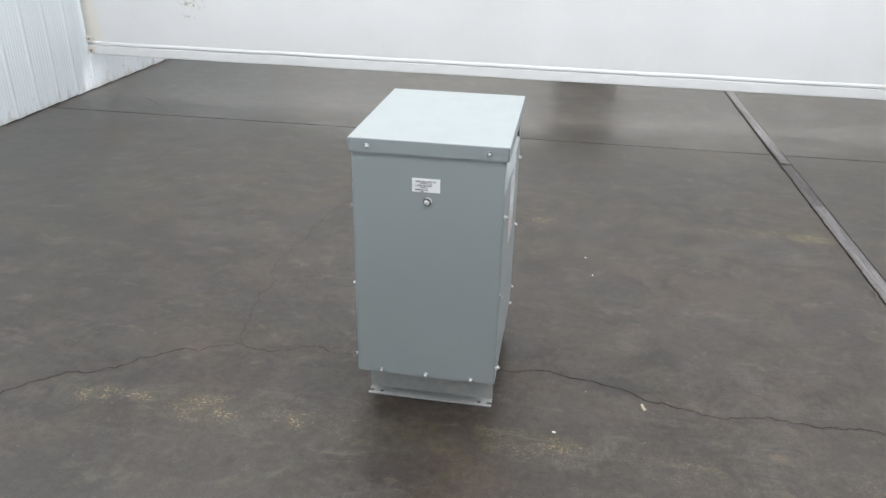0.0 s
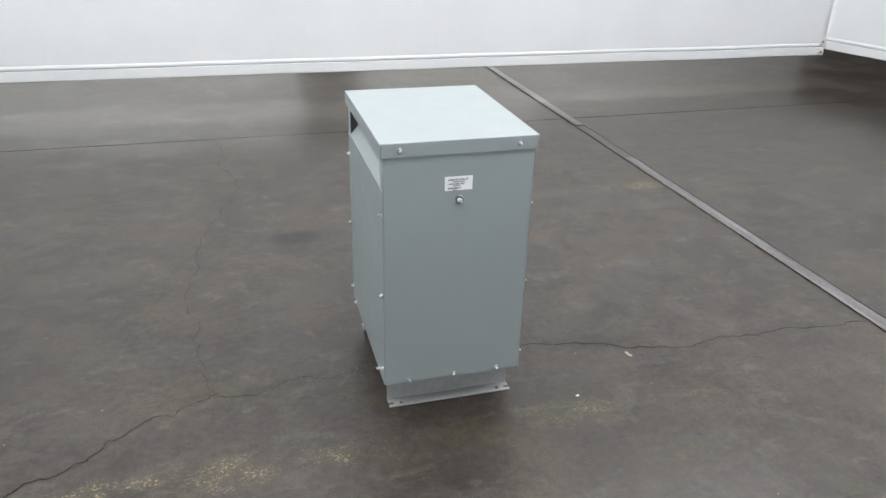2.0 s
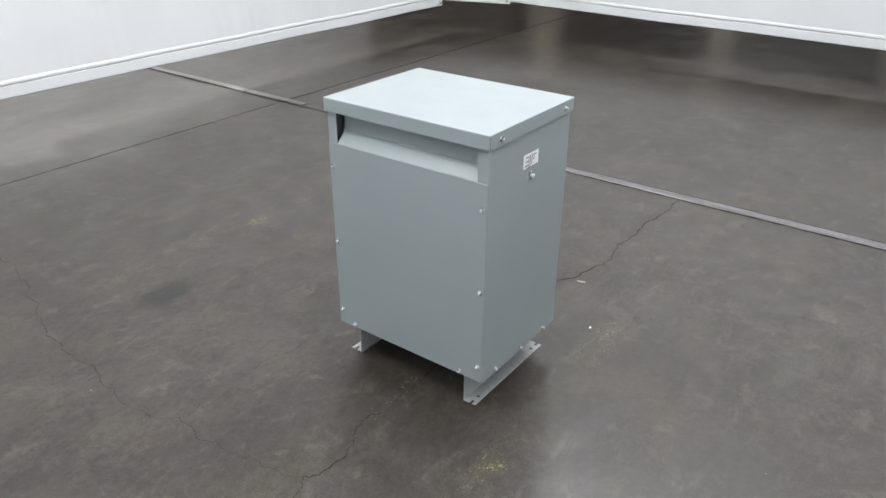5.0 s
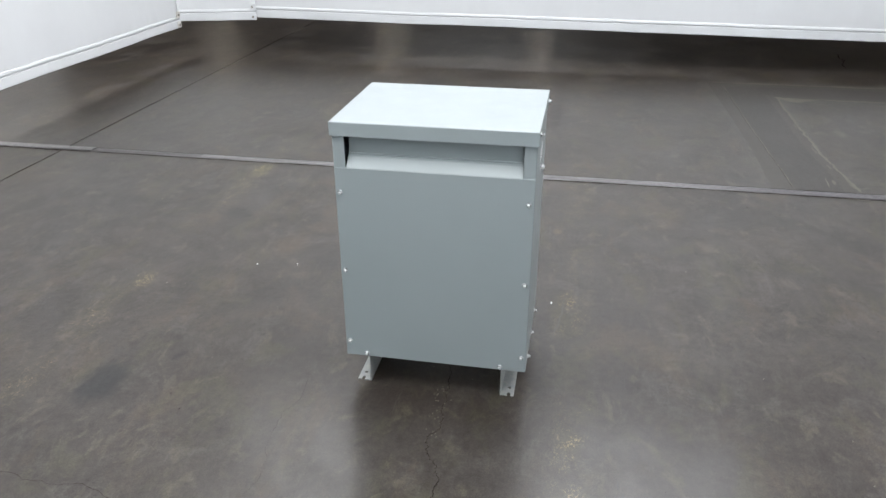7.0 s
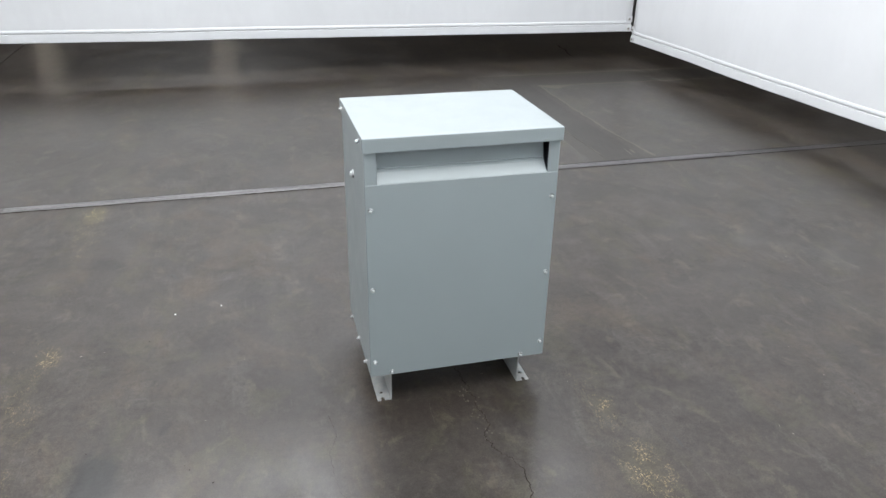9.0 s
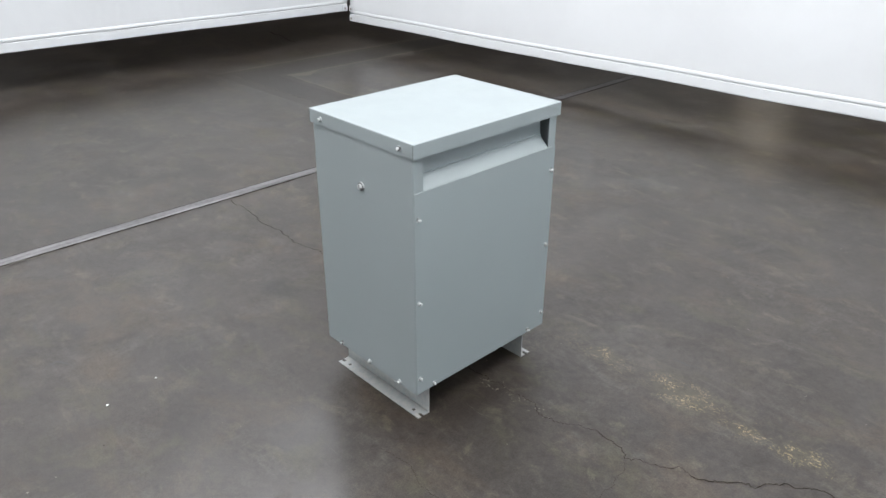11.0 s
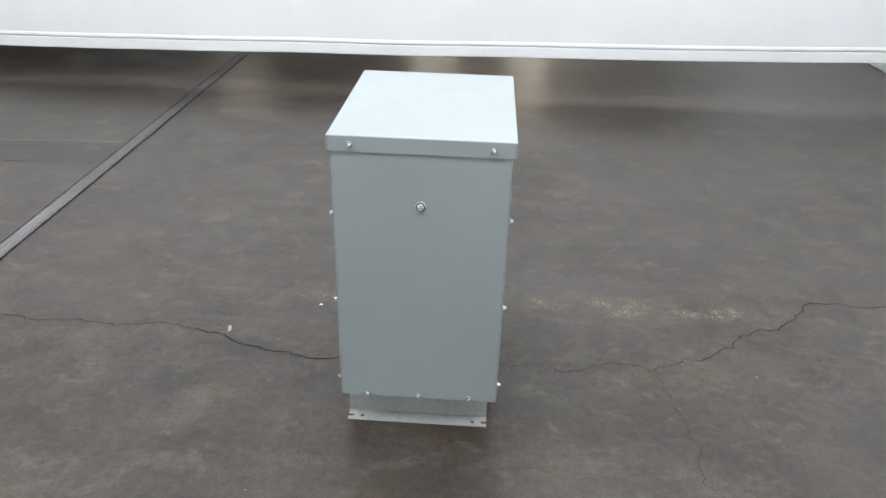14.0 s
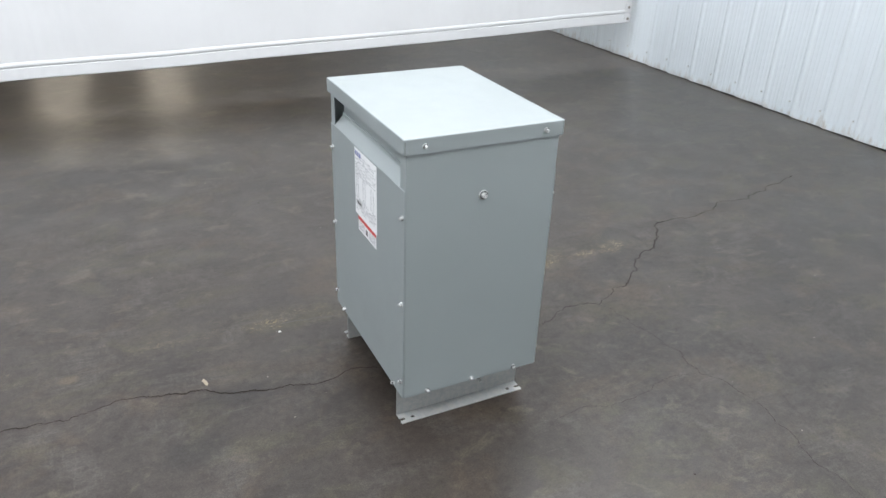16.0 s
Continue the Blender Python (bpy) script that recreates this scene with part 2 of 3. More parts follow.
def worn_metal():
    m, t, b = material("worn_joint_metal", (0.2, 0.2, 0.2), 0.45, 0.35)
    c = object_coord(t)
    streak = noise_tex(t, mapped(t, c, (14.0, 0.7, 1.0)), 2.6, 6, 0.7)
    fine = noise_tex(t, c, 70.0, 5, 0.7)
    base = mix(t, ramp(t, streak, 0.38, 0.66), (0.075, 0.071, 0.071), (0.205, 0.193, 0.197))
    base = mix(t, ramp(t, fine, 0.5, 0.8, 0, 0.5), base, (0.025, 0.023, 0.021))
    # the sunken length is dirty, the southern end is blackened
    sep = t.nodes.new("ShaderNodeSeparateXYZ")
    t.links.new(c, sep.inputs[0])
    end = math_node(t, "ADD", sep.outputs[1], ramp(t, noise_tex(t, c, 3.0, 5), 0.3, 0.7, -0.35, 0.35))
    base = mix(t, ramp(t, end, 1.7, 0.7, 0, 0.5), base, (0.062, 0.055, 0.062))
    base = mix(t, ramp(t, end, 0.15, -0.15, 0, 0.7), base, (0.022, 0.020, 0.021))
    grime = math_node(t, "ABSOLUTE", math_node(t, "SUBTRACT", sep.outputs[1], 4.365))
    base = mix(t, math_node(t, "MULTIPLY", ramp(t, grime, 0.352, 0.342), ramp(t, streak, 0.35, 0.75, 0.85, 0.5)), base, (0.045, 0.039, 0.038))
    t.links.new(base, b.inputs["Base Color"])
    t.links.new(ramp(t, fine, 0.3, 0.7, 0.35, 0.6), b.inputs["Roughness"])
    bump(t, b, fine, 0.2, 0.002)
    return m


def wall_metal():
    m, t, b = material("white_wall_metal", (0.8, 0.82, 0.84), 0.4)
    c = object_coord(t)
    n1 = noise_tex(t, mapped(t, c, (1, 3.0, 0.35)), 2.2, 6, 0.65)
    base = mix(t, ramp(t, n1, 0.4, 0.75), (0.585, 0.630, 0.665), (0.540, 0.584, 0.618))
    streak = noise_tex(t, mapped(t, c, (1, 9.0, 0.5)), 3.0, 6, 0.7)
    base = mix(t, ramp(t, streak, 0.5, 0.75, 0, 0.18), base, (0.44, 0.44, 0.43))
    # rust creeping up from the cut lower edge, in uneven tongues
    sep = t.nodes.new("ShaderNodeSeparateXYZ")
    t.links.new(c, sep.inputs[0])
    tongue = noise_tex(t, mapped(t, c, (1, 5.0, 0.6)), 3.0, 7, 0.7)
    rise = math_node(t, "SUBTRACT", sep.outputs[2], ramp(t, tongue, 0.4, 0.75, -0.02, 0.13))
    base = mix(t, math_node(t, "MULTIPLY", ramp(t, rise, 0.02, -0.03), ramp(t, noise_tex(t, c, 45.0, 5, 0.7), 0.35, 0.65, 0.15, 0.65)), base, (0.30, 0.23, 0.17))
    t.links.new(base, b.inputs["Base Color"])
    t.links.new(ramp(t, n1, 0.3, 0.7, 0.34, 0.5), b.inputs["Roughness"])
    return m


def worn_paint():
    m, t, b = material("worn_grey_paint", (0.3, 0.3, 0.295), 0.45)
    c = object_coord(t)
    wear = noise_tex(t, c, 60.0, 6, 0.7)
    t.links.new(mix(t, ramp(t, wear, 0.42, 0.62), (0.285, 0.30, 0.297), (0.345, 0.34, 0.325)), b.inputs["Base Color"])
    bump(t, b, wear, 0.1, 0.002)
    return m


WORN_PAINT = worn_paint()
ENAMEL, ZINC, VINYL, CONCRETE = painted_steel(), zinc(), vinyl(), concrete()
STAINED_VINYL = vinyl("stained_white_vinyl", stains=((-6.79, 0.70, 0.10, 0.05, (0.22, 0.16, 0.11), True), (-6.83, 0.60, 0.06, 0.03, (0.35, 0.28, 0.22), True), (-7.66, 0.5, 0.10, 0.35, (0.58, 0.53, 0.42), False)))
PATCH = patch_concrete("patch_concrete", (0.0190, 0.0150, 0.0122), (0.030, 0.0245, 0.0203))
BAND = patch_concrete("patch_margin_concrete", (0.031, 0.0262, 0.0212), (0.041, 0.035, 0.0285))
JOINT_METAL, WALL_METAL = worn_metal(), wall_metal()
TAB = vinyl("yellowed_vinyl", (0.60, 0.565, 0.53))
DARK = material("dark_gap", (0.012, 0.011, 0.010), 0.9)[0]
FAINT_CRACK, _t, _b = material("faint_crack_dirt", (0.021, 0.0165, 0.014), 1.0)
_b.inputs["Specular IOR Level"].default_value = 0.1
CRACK, _t, _b = material("crack_dirt", (0.0155, 0.0112, 0.0092), 1.0)
_b.inputs["Specular IOR Level"].default_value = 0.06
PALE = material("pale_mortar", (0.20, 0.185, 0.155), 0.8)[0]
PALE_EDGE = material("pale_patch_edge", (0.088, 0.077, 0.060), 0.6)[0]
SCUFF = material("dark_scuff", (0.019, 0.0165, 0.015), 0.5)[0]
SCRAPE = material("pale_scrape", (0.046, 0.041, 0.035), 0.6)[0]
SCRAPE_LIGHT = material("pale_crumbs", (0.10, 0.09, 0.075), 0.8)[0]
for worn in (PALE_EDGE, SCUFF, SCRAPE, SCRAPE_LIGHT):
    _b = worn.node_tree.nodes["Principled BSDF"]
    _b.inputs["Coat Weight"].default_value, _b.inputs["Coat Roughness"].default_value = 0.32, 0.24
SEAM = material("dark_seam", (0.05, 0.055, 0.055), 0.7)[0]
SLOT = material("screw_slot", (0.10, 0.10, 0.10), 0.6)[0]
PAPER = material("label_paper", (0.78, 0.79, 0.8), 0.35)[0]
INK = material("label_ink", (0.06, 0.06, 0.065), 0.5)[0]
FAINT_INK = material("faint_ink", (0.4, 0.41, 0.43), 0.5)[0]
RED = material("warning_red", (0.6, 0.05, 0.05), 0.4)[0]
BLUE = material("logo_blue", (0.05, 0.09, 0.35), 0.4)[0]
BRASS = material("dull_grommet", (0.3, 0.28, 0.25), 0.4, 0.9)[0]
OUTER = material("dim_wall", (0.10, 0.10, 0.10), 0.8)[0]
LIGHT_WALL = material("pale_wall", (0.8, 0.8, 0.79), 0.7)[0]
CEILING = material("ceiling_paint", (0.5, 0.5, 0.5), 0.9)[0]


# ---- mesh helpers ----
def box(bm, x0, x1, y0, y1, z0, z1):
    v = [bm.verts.new((x, y, z)) for z in (z0, z1) for y in (y0, y1) for x in (x0, x1)]
    for f in ((0, 2, 3, 1), (4, 5, 7, 6), (0, 1, 5, 4), (2, 6, 7, 3), (0, 4, 6, 2), (1, 3, 7, 5)):
        bm.faces.new([v[i] for i in f])
    return v


def soften(bm, width, segments=2):
    bmesh.ops.bevel(bm, geom=bm.edges[:], offset=width, segments=segments, affect="EDGES", profile=0.5)


def thicken(bm, thickness):
    bm.normal_update()
    bmesh.ops.solidify(bm, geom=bm.faces[:], thickness=thickness)


def mesh_of(name, bm, mat, smooth=False):
    bmesh.ops.recalc_face_normals(bm, faces=bm.faces[:])
    me = bpy.data.meshes.new(name)
    bm.to_mesh(me)
    bm.free()
    for p in me.polygons:
        p.use_smooth = smooth
    me.materials.append(mat)
    return me


def part(name, bm, mat, parent=None, label="", smooth=False):
    ob = new(name, mesh_of(name, bm, mat, smooth))
    ob.parent = parent
    return tagged(ob, label=label)


def block(name, size, mat, parent=None, label="", bevel=0.0):
    bm = bmesh.new()
    box(bm, *size)
    if bevel:
        soften(bm, bevel)
    return part(name, bm, mat, parent, label)


def cylinder(bm, r, depth, m, sides=16, r2=None):
    bmesh.ops.create_cone(bm, cap_ends=True, segments=sides, radius1=r, radius2=r if r2 is None else r2, depth=depth, matrix=m)


def holed_plate(outline, holes, thick):
    """A flat plate in xy with holes, from z 0 to thick."""
    cu = bpy.data.curves.new("plate", "CURVE")
    cu.dimensions, cu.fill_mode, cu.extrude = "2D", "BOTH", thick / 2
    for loop in (outline, *holes):
        s = cu.splines.new("POLY")
        s.points.add(len(loop) - 1)
        for p, q in zip(s.points, loop):
            p.co = (q[0], q[1], 0, 1)
        s.use_cyclic_u = True
    ob = bpy.data.objects.new("plate", cu)
    me = bpy.data.meshes.new_from_object(ob)
    bm = bmesh.new()
    bm.from_mesh(me)
    bmesh.ops.translate(bm, verts=bm.verts[:], vec=(0, 0, thick / 2))
    bmesh.ops.remove_doubles(bm, verts=bm.verts[:], dist=1e-5)
    bpy.data.objects.remove(ob)
    bpy.data.curves.remove(cu)
    bpy.data.meshes.remove(me)
    return bm


def ribbon(name, points, width, mat, parent, z, seed, jag=0.12, levels=4, label="", rough=0.4, thin=None):
    """A jagged, uneven thin line on the floor through a few turning points."""
    rng = random.Random(seed)
    pts = [Vector((x, y, 0)) for x, y in points]
    for level in range(levels):
        fine = [pts[0]]
        for a, b in zip(pts, pts[1:]):
            d = b - a
            side = Vector((-d.y, d.x, 0))
            fine += [a + d * rng.uniform(0.4, 0.6) + side * rng.uniform(-jag, jag), b]
        pts = fine
    pts = [p + Vector((rng.uniform(-1, 1), rng.uniform(-1, 1), 0)) * width * rough for p in pts]
    bm = bmesh.new()
    rows = []
    for i, p in enumerate(pts):
        d = (pts[min(i + 1, len(pts) - 1)] - pts[max(i - 1, 0)]).normalized()
        side = Vector((-d.y, d.x, 0))
        w = width * (0.35 + 1.1 * abs(noise.noise(p * 9 + Vector((seed, 0, 0))))  + rng.uniform(0, 0.35))
        if thin and thin[0] < p.x < thin[1]:
            w *= thin[2]
        w *= min(1.0, 0.15 + i / 6, 0.15 + (len(pts) - 1 - i) / 6)
        rows.append([bm.verts.new(p + side * s * w / 2 + Vector((0, 0, z))) for s in (-1, 1)])
    for a, b in zip(rows, rows[1:]):
        bm.faces.new((a[0], a[1], b[1], b[0]))
    return part(name, bm, mat, parent, label)


# ---- floor ----
JOINT_Y, JOINT_X = 4.905, 1.362
X0, X1, Y0, Y1 = -3.95, 32.0, -24.0, 18.0
floor = tagged(block("floor", (X0, X1, Y0, Y1, -0.2, -0.012), DARK), "dark brown-grey sealed concrete slab floor with cracks and worn paint", "floor", kind="structure")
for x0, x1 in ((X0, JOINT_X - 0.033), (JOINT_X + 0.041, X1)):
    for y0, y1 in ((Y0, JOINT_Y - 0.005), (JOINT_Y + 0.005, Y1)):
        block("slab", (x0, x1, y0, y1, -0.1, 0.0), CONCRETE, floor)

main = [(-2.85, 1.55), (-2.61, 1.6), (-2.3, 1.68), (-2.07, 1.722), (-1.83, 1.73), (-1.735, 1.75), (-1.66, 1.85), (-1.58, 1.92), (-1.39, 2.045), (-1.21, 2.12), (-1.09, 2.2),
        (-0.95, 2.17), (-0.83, 2.225), (-0.67, 2.21), (-0.4, 2.22), (-0.13, 2.2), (0.12, 2.2), (0.19, 2.18), (0.3, 2.13), (0.37, 2.12), (0.47, 2.09), (0.73, 2.1), (0.96, 2.1), (1.32, 2.07)]
ribbon("crack", main, 0.0041, CRACK, floor, 0.0012, 3, 0.14, 5, "", 0.8, (-1.25, -0.1, 0.55))
ribbon("crack", [(-1.09, 2.2), (-1.14, 2.41), (-1.14, 2.67), (-1.2, 2.83), (-1.15, 3.1), (-1.12, 3.49), (-1.06, 3.71), (-0.97, 4.15), (-1.06, 4.43), (-1.07, 4.9)], 0.0016, FAINT_CRACK, floor, 0.0012, 5, 0.12, 5, "", 0.6)
ribbon("crack", [(-1.14, 2.67), (-0.87, 2.68), (-0.58, 2.67)], 0.0011, FAINT_CRACK, floor, 0.0012, 15, 0.1, 5, "", 0.6)
ribbon("crack", [(5.0, -0.46), (4.85, -0.43), (4.62, -0.41), (4.38, -0.36)], 0.012, CRACK, floor, 0.0012, 14, 0.12, 4)
for k, line in enumerate(([(0.69, 3.17), (0.77, 3.15)], [(1.0, 4.25), (1.1, 4.24)], [(0.42, 3.15), (0.47, 3.18), (0.46, 3.22)], [(0.72, 2.77), (0.77, 2.83)], [(0.66, 5.8), (0.73, 5.8)], [(-2.46, 5.82), (-2.4, 5.82)], [(-1.03, 1.66), (-0.98, 1.68), (-0.93, 1.675)], [(-0.92, 1.69), (-0.89, 1.688)],
        [(0.43, 3.19), (0.48, 3.2)], [(0.18, 2.71), (0.22, 2.72)], [(0.75, 2.8), (0.77, 2.85)], [(2.36, 1.05), (2.4, 1.11)], [(2.21, 1.04), (2.27, 1.05)], [(2.06, 1.01), (2.1, 1.1)], [(2.38, 0.17), (2.44, 0.19)], [(2.14, 0.19), (2.18, 0.2)],
        [(0.09, -0.61), (-0.03, -0.575), (-0.16, -0.58)], [(0.05, -0.41), (-0.04, -0.13)], [(0.7, -0.51), (0.5, -0.47), (0.26, -0.46)])):
    ribbon("scuff", line, 0.015, SCUFF, floor, 0.001, 40 + k, 0.05, 2, "", 0.12)
for k, line in enumerate(([(-2.05, 3.32), (-1.58, 3.33)], [(-2.0, 3.11), (-1.66, 3.115)], [(-0.22, 1.895), (0.1, 1.86)], [(0.55, 1.9), (0.7, 1.885)], [(1.0, 1.9), (1.2, 1.885)], [(0.1, -0.56), (-0.14, -0.54)], [(-0.34, -0.64), (-0.4, -0.6), (-0.44, -0.63)], [(1.3, 3.2), (1.28, 3.9)], [(-0.97, -0.85), (-1.0, -0.83)], [(-0.616, 2.347), (-0.714, 2.355)], [(0.633, 1.895), (0.55, 1.897)], [(0.03, 2.49), (-0.01, 2.505)], [(0.59, 2.6), (0.52, 2.615)], [(2.5, 4.34), (2.38, 4.37)], [(0.82, 1.895), (0.79, 1.89)])):
    far = math.dist(line[0], line[-1])
    ribbon("scrape", line, 0.006, SCRAPE, floor, 0.001 + 0.00004 * k, 60 + k, 0.03, 5 if far > 0.2 else 2, "", 0.5 if far > 0.2 else 0.25)
ribbon("crack", [(-1.645, 0.35), (-1.645, 0.6), (-1.635, 0.8)], 0.0013, FAINT_CRACK, floor, 0.0012, 11, 0.03)
ribbon("crack", [(-3.46, 5.41), (-3.1, 5.23), (-2.9, 5.1)], 0.0024, FAINT_CRACK, floor, 0.0012, 12)

# pale crumbs of mortar broken out along the crack beside the transformer
rng = random.Random(77)
bm = bmesh.new()
for k in range(46):
    u = rng.random() ** 1.5
    x, y, r = -0.56 - 0.32 * u, 2.232 - 0.03 * u + rng.gauss(0, 0.012), rng.uniform(0.0015, 0.005) * (1.2 - 0.6 * u)
    ring = [bm.verts.new((x + r * rng.uniform(0.5, 1.3) * math.cos(i * 1.2566), y + r * rng.uniform(0.4, 0.9) * math.sin(i * 1.2566), 0.0014)) for i in range(5)]
    tip = bm.verts.new((x, y, 0.0014 + r * 0.35))
    for i in range(5):
        bm.faces.new((ring[i], ring[(i + 1) % 5], tip))
tagged(part("crumbs", bm, SCRAPE_LIGHT), "pale mortar crumbs along the floor crack", "crumbs", kind="stuff")

# refilled trench: a thin L of later concrete, with pale broken edges
def trench(points, mat, z, name):
    bm = bmesh.new()
    bm.faces.new([bm.verts.new((x, y, z)) for x, y in points])
    bmesh.ops.subdivide_edges(bm, edges=bm.edges[:], cuts=60, use_grid_fill=False)
    for v in bm.verts:
        p = v.co.copy()
        v.co.x += 0.006 * noise.noise(p * 7.0) + 0.005 * noise.noise(p * 31.0)
        v.co.y += 0.006 * noise.noise(p * 7.0 + Vector((9, 0, 0))) + 0.005 * noise.noise(p * 31.0 + Vector((9, 0, 0)))
    return part(name, bm, mat, floor)


trench([(1.41, 0.83), (1.41, 0.40), (2.06, 0.44), (3.28, 0.42), (3.27, -1.4), (3.22, -5.0), (3.62, -5.0), (3.68, -1.5), (3.70, 0.86), (2.6, 0.83), (2.1, 0.82)], BAND, 0.0008, "patch_margin")
trench([(1.41, 0.72), (1.41, 0.47), (2.06, 0.50), (3.36, 0.49), (3.35, -1.4), (3.30, -5.0), (3.55, -5.0), (3.60, -1.5), (3.62, 0.755), (2.6, 0.745), (2.1, 0.735)], PATCH, 0.0014, "patch")
for k, (line, wide) in enumerate((([(1.42, 0.40), (2.06, 0.44), (3.28, 0.42)], 0.020), ([(1.42, 0.72), (2.1, 0.735), (2.6, 0.745), (3.62, 0.755)], 0.006), ([(3.28, 0.42), (3.27, -1.4), (3.24, -3.0)], 0.030), ([(3.70, 0.86), (3.68, -1.5), (3.64, -3.0)], 0.034))):
    ribbon("patch_lip", line, wide, PALE_EDGE, floor, 0.0022, 80 + k, 0.004, 6, "", 0.35)
ribbon("patch_groove", [(1.42, 0.725), (2.1, 0.74), (2.6, 0.75), (3.5, 0.76)], 0.003, FAINT_CRACK, floor, 0.0026, 86, 0.006, 6, "", 0.6)
for k, line in enumerate(([(1.44, 0.41), (1.62, 0.42)], [(1.75, 0.45), (1.83, 0.46)], [(1.98, 0.45), (2.15, 0.455)], [(1.5, 0.50), (1.58, 0.49)], [(2.5, 0.46), (2.62, 0.45)])):
    ribbon("patch_chipping", line, 0.016, SCRAPE_LIGHT, floor, 0.0028, 280 + k, 0.05, 4, "", 0.25)
ribbon("patch_fill", [(3.30, 0.44), (3.22, 0.30), (3.27, 0.16)], 0.11, PALE_EDGE, floor, 0.0020, 190, 0.05, 3, "", 0.1)

# loose grit and paint chips
def grit(name, count, mat, low, high, seed, label):
    rng = random.Random(seed)
    bm = bmesh.new()
    for k in range(count):
        x, y, r = rng.uniform(-3.5, 4.0), rng.uniform(-0.7, 5.4), rng.uniform(low, high) * rng.choice((0.6, 0.8, 1.0, 1.4))
        n, turn = 5, rng.uniform(0, 6.28)
        ring = [bm.verts.new((x + r * rng.uniform(0.6, 1.2) * math.cos(turn + i * math.tau / n), y + r * rng.uniform(0.6, 1.2) * math.sin(turn + i * math.tau / n), 0.0008)) for i in range(n)]
        peak = bm.verts.new((x, y, 0.0008 + r * 0.5))
        for i in range(n):
            bm.faces.new((ring[i], ring[(i + 1) % n], peak))
    return tagged(part(name, bm, mat), label, "grit", kind="stuff")


grit("grit", 260, PALE, 0.0012, 0.0028, 31, "pale grit scattered on the concrete floor")
grit("dark_grit", 160, CRACK, 0.0012, 0.003, 32, "dark grit scattered on the concrete floor")


def chip(x, y, rx, ry, turn, mat, seed, label, thick=0.003):
    rng = random.Random(seed)
    bm = bmesh.new()
    n = 11
    loop = []
    for i in range(n):
        a, k = i * math.tau / n, rng.uniform(0.55, 1.15)
        loop.append(Vector((rx * k * math.cos(a), ry * k * math.sin(a), 0)))
    low = [bm.verts.new(v + Vector((0, 0, 0.0005))) for v in loop]
    top = [bm.verts.new(v * 0.8 + Vector((0, 0, thick))) for v in loop]
    bm.faces.new(top)
    for i in range(n):
        bm.faces.new((low[i], low[(i + 1) % n], top[(i + 1) % n], top[i]))
    ob = tagged(part("chip", bm, mat), label, "chip", "chips on the floor")
    ob.matrix_world = pose(x, y, 0, 0, 0, turn)
    return ob


WHITE_CHIP = material("white_chip", (0.7, 0.7, 0.68), 0.6)[0]
TAN_CHIP = material("tan_chip", (0.26, 0.225, 0.165), 0.7)[0]
chip(0.302, 2.085, 0.007, 0.024, 18, TAN_CHIP, 1, "tan flake beside the floor crack", 0.002)
chip(0.024, 1.911, 0.0055, 0.0045, 0, WHITE_CHIP, 2, "small white chip on the concrete floor")
chip(0.160, 2.980, 0.0032, 0.003, 0, WHITE_CHIP, 4, "small white chip on the concrete floor")
chip(0.13, 3.147, 0.0045, 0.004, 40, WHITE_CHIP, 3, "small white chip on the concrete floor")

# cover strips over the long joint: a proud northern length that ends in a lip, a sunken middle length and a crowned southern length
def joint_cover(profile, y0, y1, label):
    bm = bmesh.new()
    n = max(2, int((y1 - y0) / 0.12))
    rows = []
    for i in range(n + 1):
        y = y0 + (y1 - y0) * i / n
        lift, sway = 0.0008 * noise.noise(Vector((0, y * 2.1, 3))), 0.0015 * noise.noise(Vector((0, y * 1.3, 7)))
        rows.append([bm.verts.new((JOINT_X + x + sway, y, z + (lift if z > 0 else 0))) for x, z in profile])
    for a, b in zip(rows, rows[1:]):
        for j in range(len(profile) - 1):
            bm.faces.new((a[j], b[j], b[j + 1], a[j + 1]))
    for end in (rows[0], rows[-1]):
        bm.faces.new(end)
    return tagged(part("joint_cover", bm, JOINT_METAL), label, "joint cover", "joint covers")


proud = [(-0.031, -0.012), (-0.031, 0.006), (-0.028, 0.0085), (0.018, 0.0085), (0.021, 0.0062), (0.034, 0.0045), (0.036, 0.0), (0.036, -0.012)]
sunk = [(-0.031, -0.012), (-0.031, 0.0006), (-0.028, 0.0016), (0.033, 0.0016), (0.036, 0.0006), (0.036, -0.012)]
crown = [(-0.031, -0.012), (-0.031, 0.001), (-0.027, 0.0034), (-0.012, 0.0052), (0.010, 0.0052), (0.014, 0.0038), (0.030, 0.0030), (0.035, 0.0008), (0.035, -0.012)]
joint_cover(proud, 4.715, Y1 - 0.1, "worn pale grey metal joint cover strip on the concrete floor")
joint_cover(sunk, 4.018, 4.712, "short dark sunken metal joint cover strip")
joint_cover(crown, -0.068, 4.015, "long scuffed grey metal joint cover strip with a crowned top")
joint_cover(sunk, Y0 + 0.1, -0.07, "blackened flush metal joint cover strip")
for k, line in enumerate(([(1.31, -0.13), (1.23, -0.27)], [(1.49, -0.06), (1.41, -0.1)], [(1.45, 0.4), (1.48, 0.33)], [(1.6, 0.52), (1.45, 0.54)], [(1.3, 2.9), (1.31, 3.15)], [(1.3, 0.35), (1.31, 0.5)])):
    ribbon("scrape", line, 0.014, PALE_EDGE, floor, 0.0042, 90 + k, 0.05, 3, "", 0.15)
